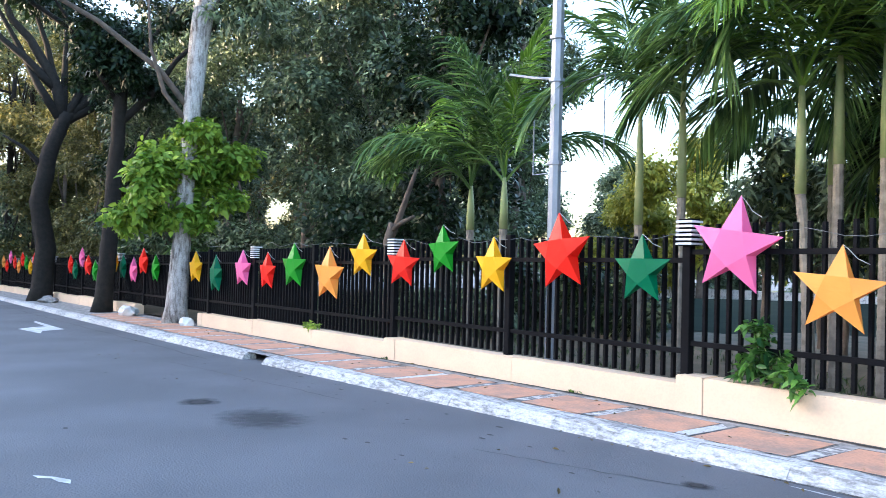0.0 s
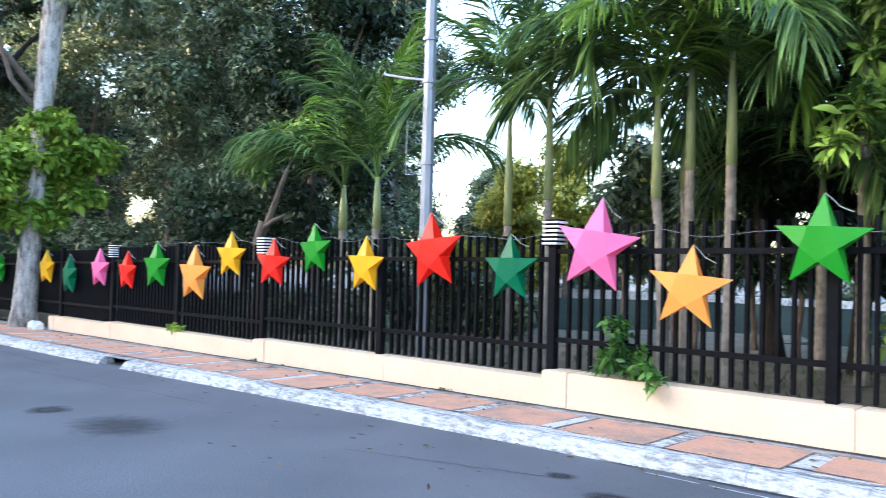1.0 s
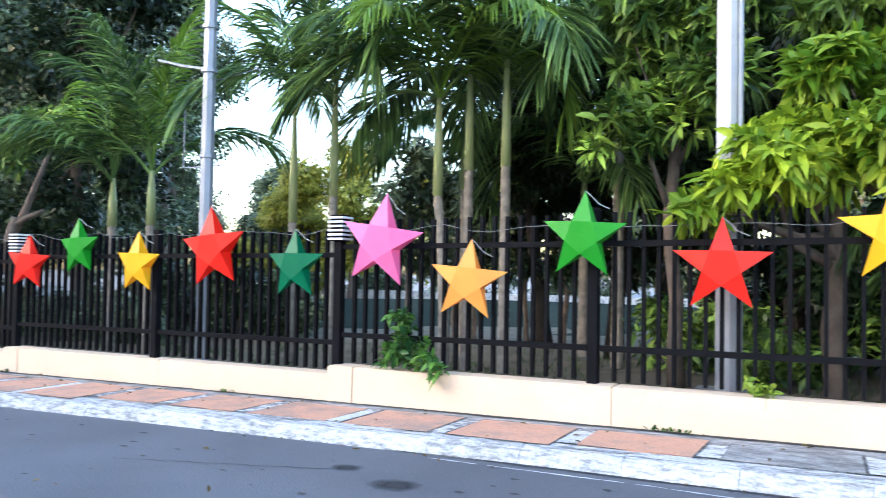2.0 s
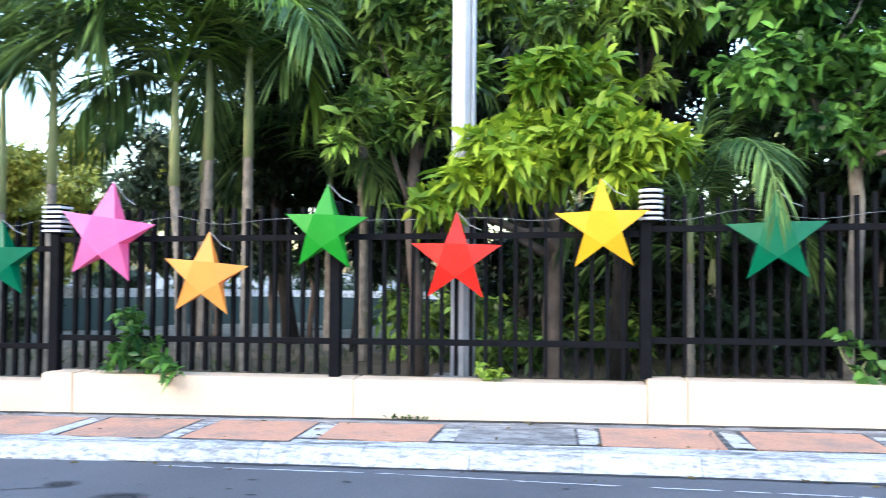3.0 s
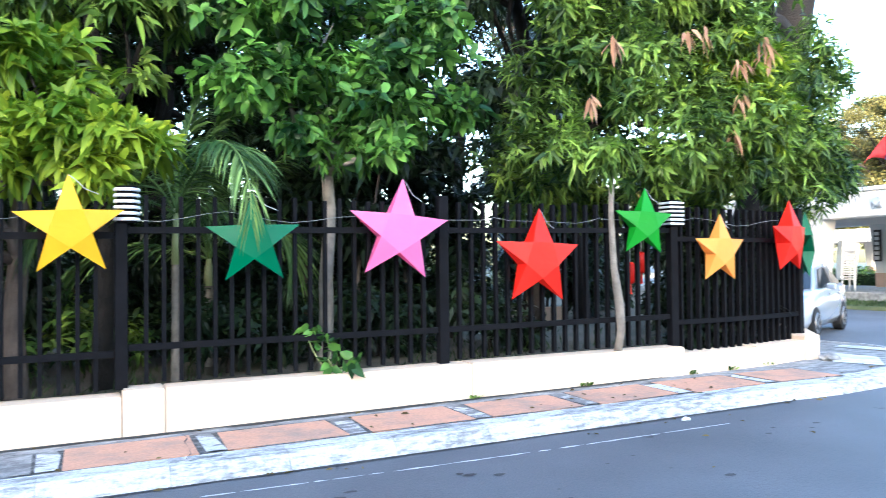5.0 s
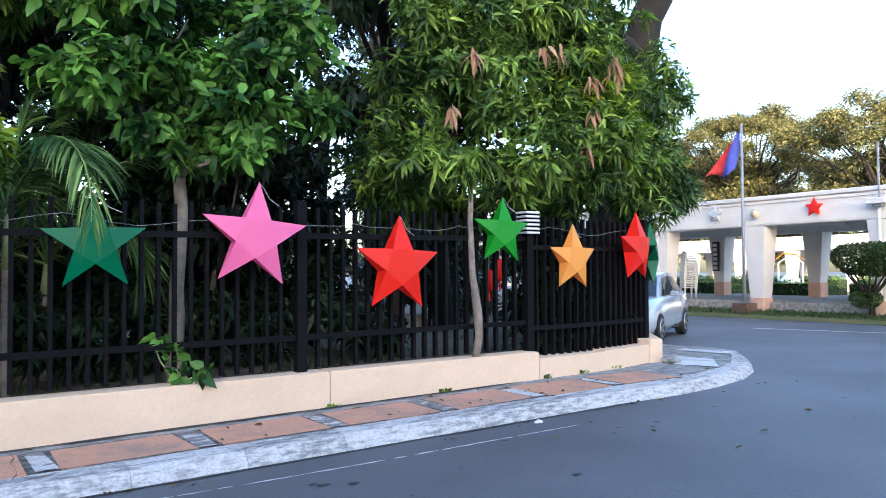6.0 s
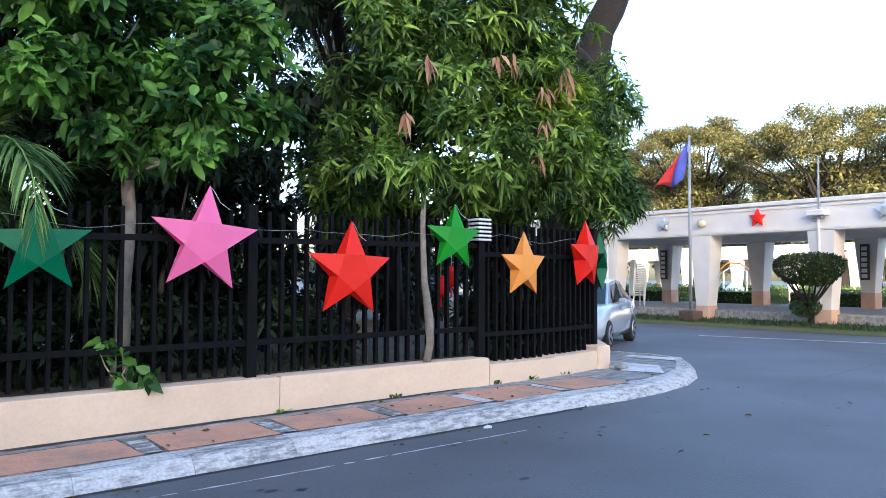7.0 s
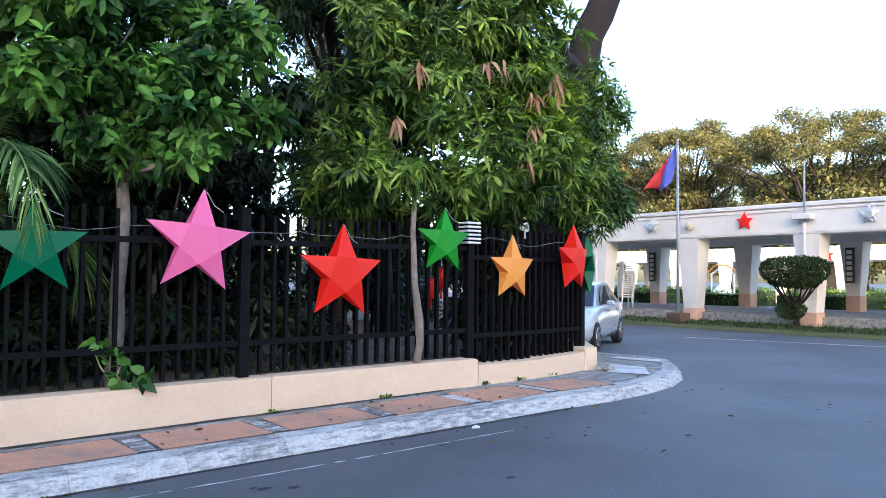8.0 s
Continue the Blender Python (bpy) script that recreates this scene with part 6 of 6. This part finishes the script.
tagged(ob, "small dry brown leaves scattered along the kerb", "fallen leaves", kind="stuff")
wx = np.concatenate([np.full(14, c) + RNG.normal(0, 0.06, 14) for c in (12.75, 13.4, 9.75, 4.1, 3.9, -1.6, -6.2, 11.2, 14.2)])
wb = np.stack([wx, np.where(wx > 12.65, -0.22 + np.maximum(wx - 13.2, 0) * 0.16, -0.225) + RNG.normal(0, 0.01, len(wx)), 0.019 * (np.minimum(wx, 13) - 6) + 0.145], 1)
ob = finish(new("weeds", leaf_mesh("weeds", wb, np.stack([RNG.normal(0, 0.5, len(wx)), -np.abs(RNG.normal(0.2, 0.3, len(wx))), np.ones(len(wx))], 1), RNG.uniform(0.04, 0.12, len(wx)), 0.3, 0.4)), LEAF_MANGO)
tagged(ob, "small green weeds at the foot of the wall", "weeds", kind="stuff")


def scrap(at, size, mat_, label, name="litter_scrap"):
    bm = bmesh.new()
    bmesh.ops.create_icosphere(bm, subdivisions=2, radius=1.0)
    for v in bm.verts:
        v.co *= 1 + 0.6 * noise.noise(v.co * 2.3 + Vector(at))
        v.co = Vector((v.co.x * size[0], v.co.y * size[1], max(v.co.z, -0.5) * size[2]))
    ob = part(name, bm, mat_)
    ob.matrix_basis = pose(at[0], at[1], at[2] + size[2] * 0.48)
    return tagged(ob, label, "litter" if name == "litter_scrap" else "stone")


scrap((11.35, -1.66, gz(11.35)), (0.055, 0.035, 0.02), PLASTIC_WHITE, "crumpled white paper scrap in the gutter")
scrap((15.35, -0.05, 0.275), (0.16, 0.1, 0.07), CONCRETE, "broken concrete lump at the wall end", "stone")
scrap((-22.0, -0.55, gz(-22) + 0.15), (0.45, 0.3, 0.22), PLASTIC_WHITE, "grey-white rubbish bag beside the street tree")
scrap((-34.2, -0.9, gz(-34.2) + 0.15), (0.6, 0.4, 0.2), CONCRETE, "pale rubble heap beside the street tree", "stone")
scrap((-16.25, -0.45, gz(-16.2) + 0.15), (0.22, 0.18, 0.16), PLASTIC_WHITE, "broken white masonry lump at the wall end", "stone")
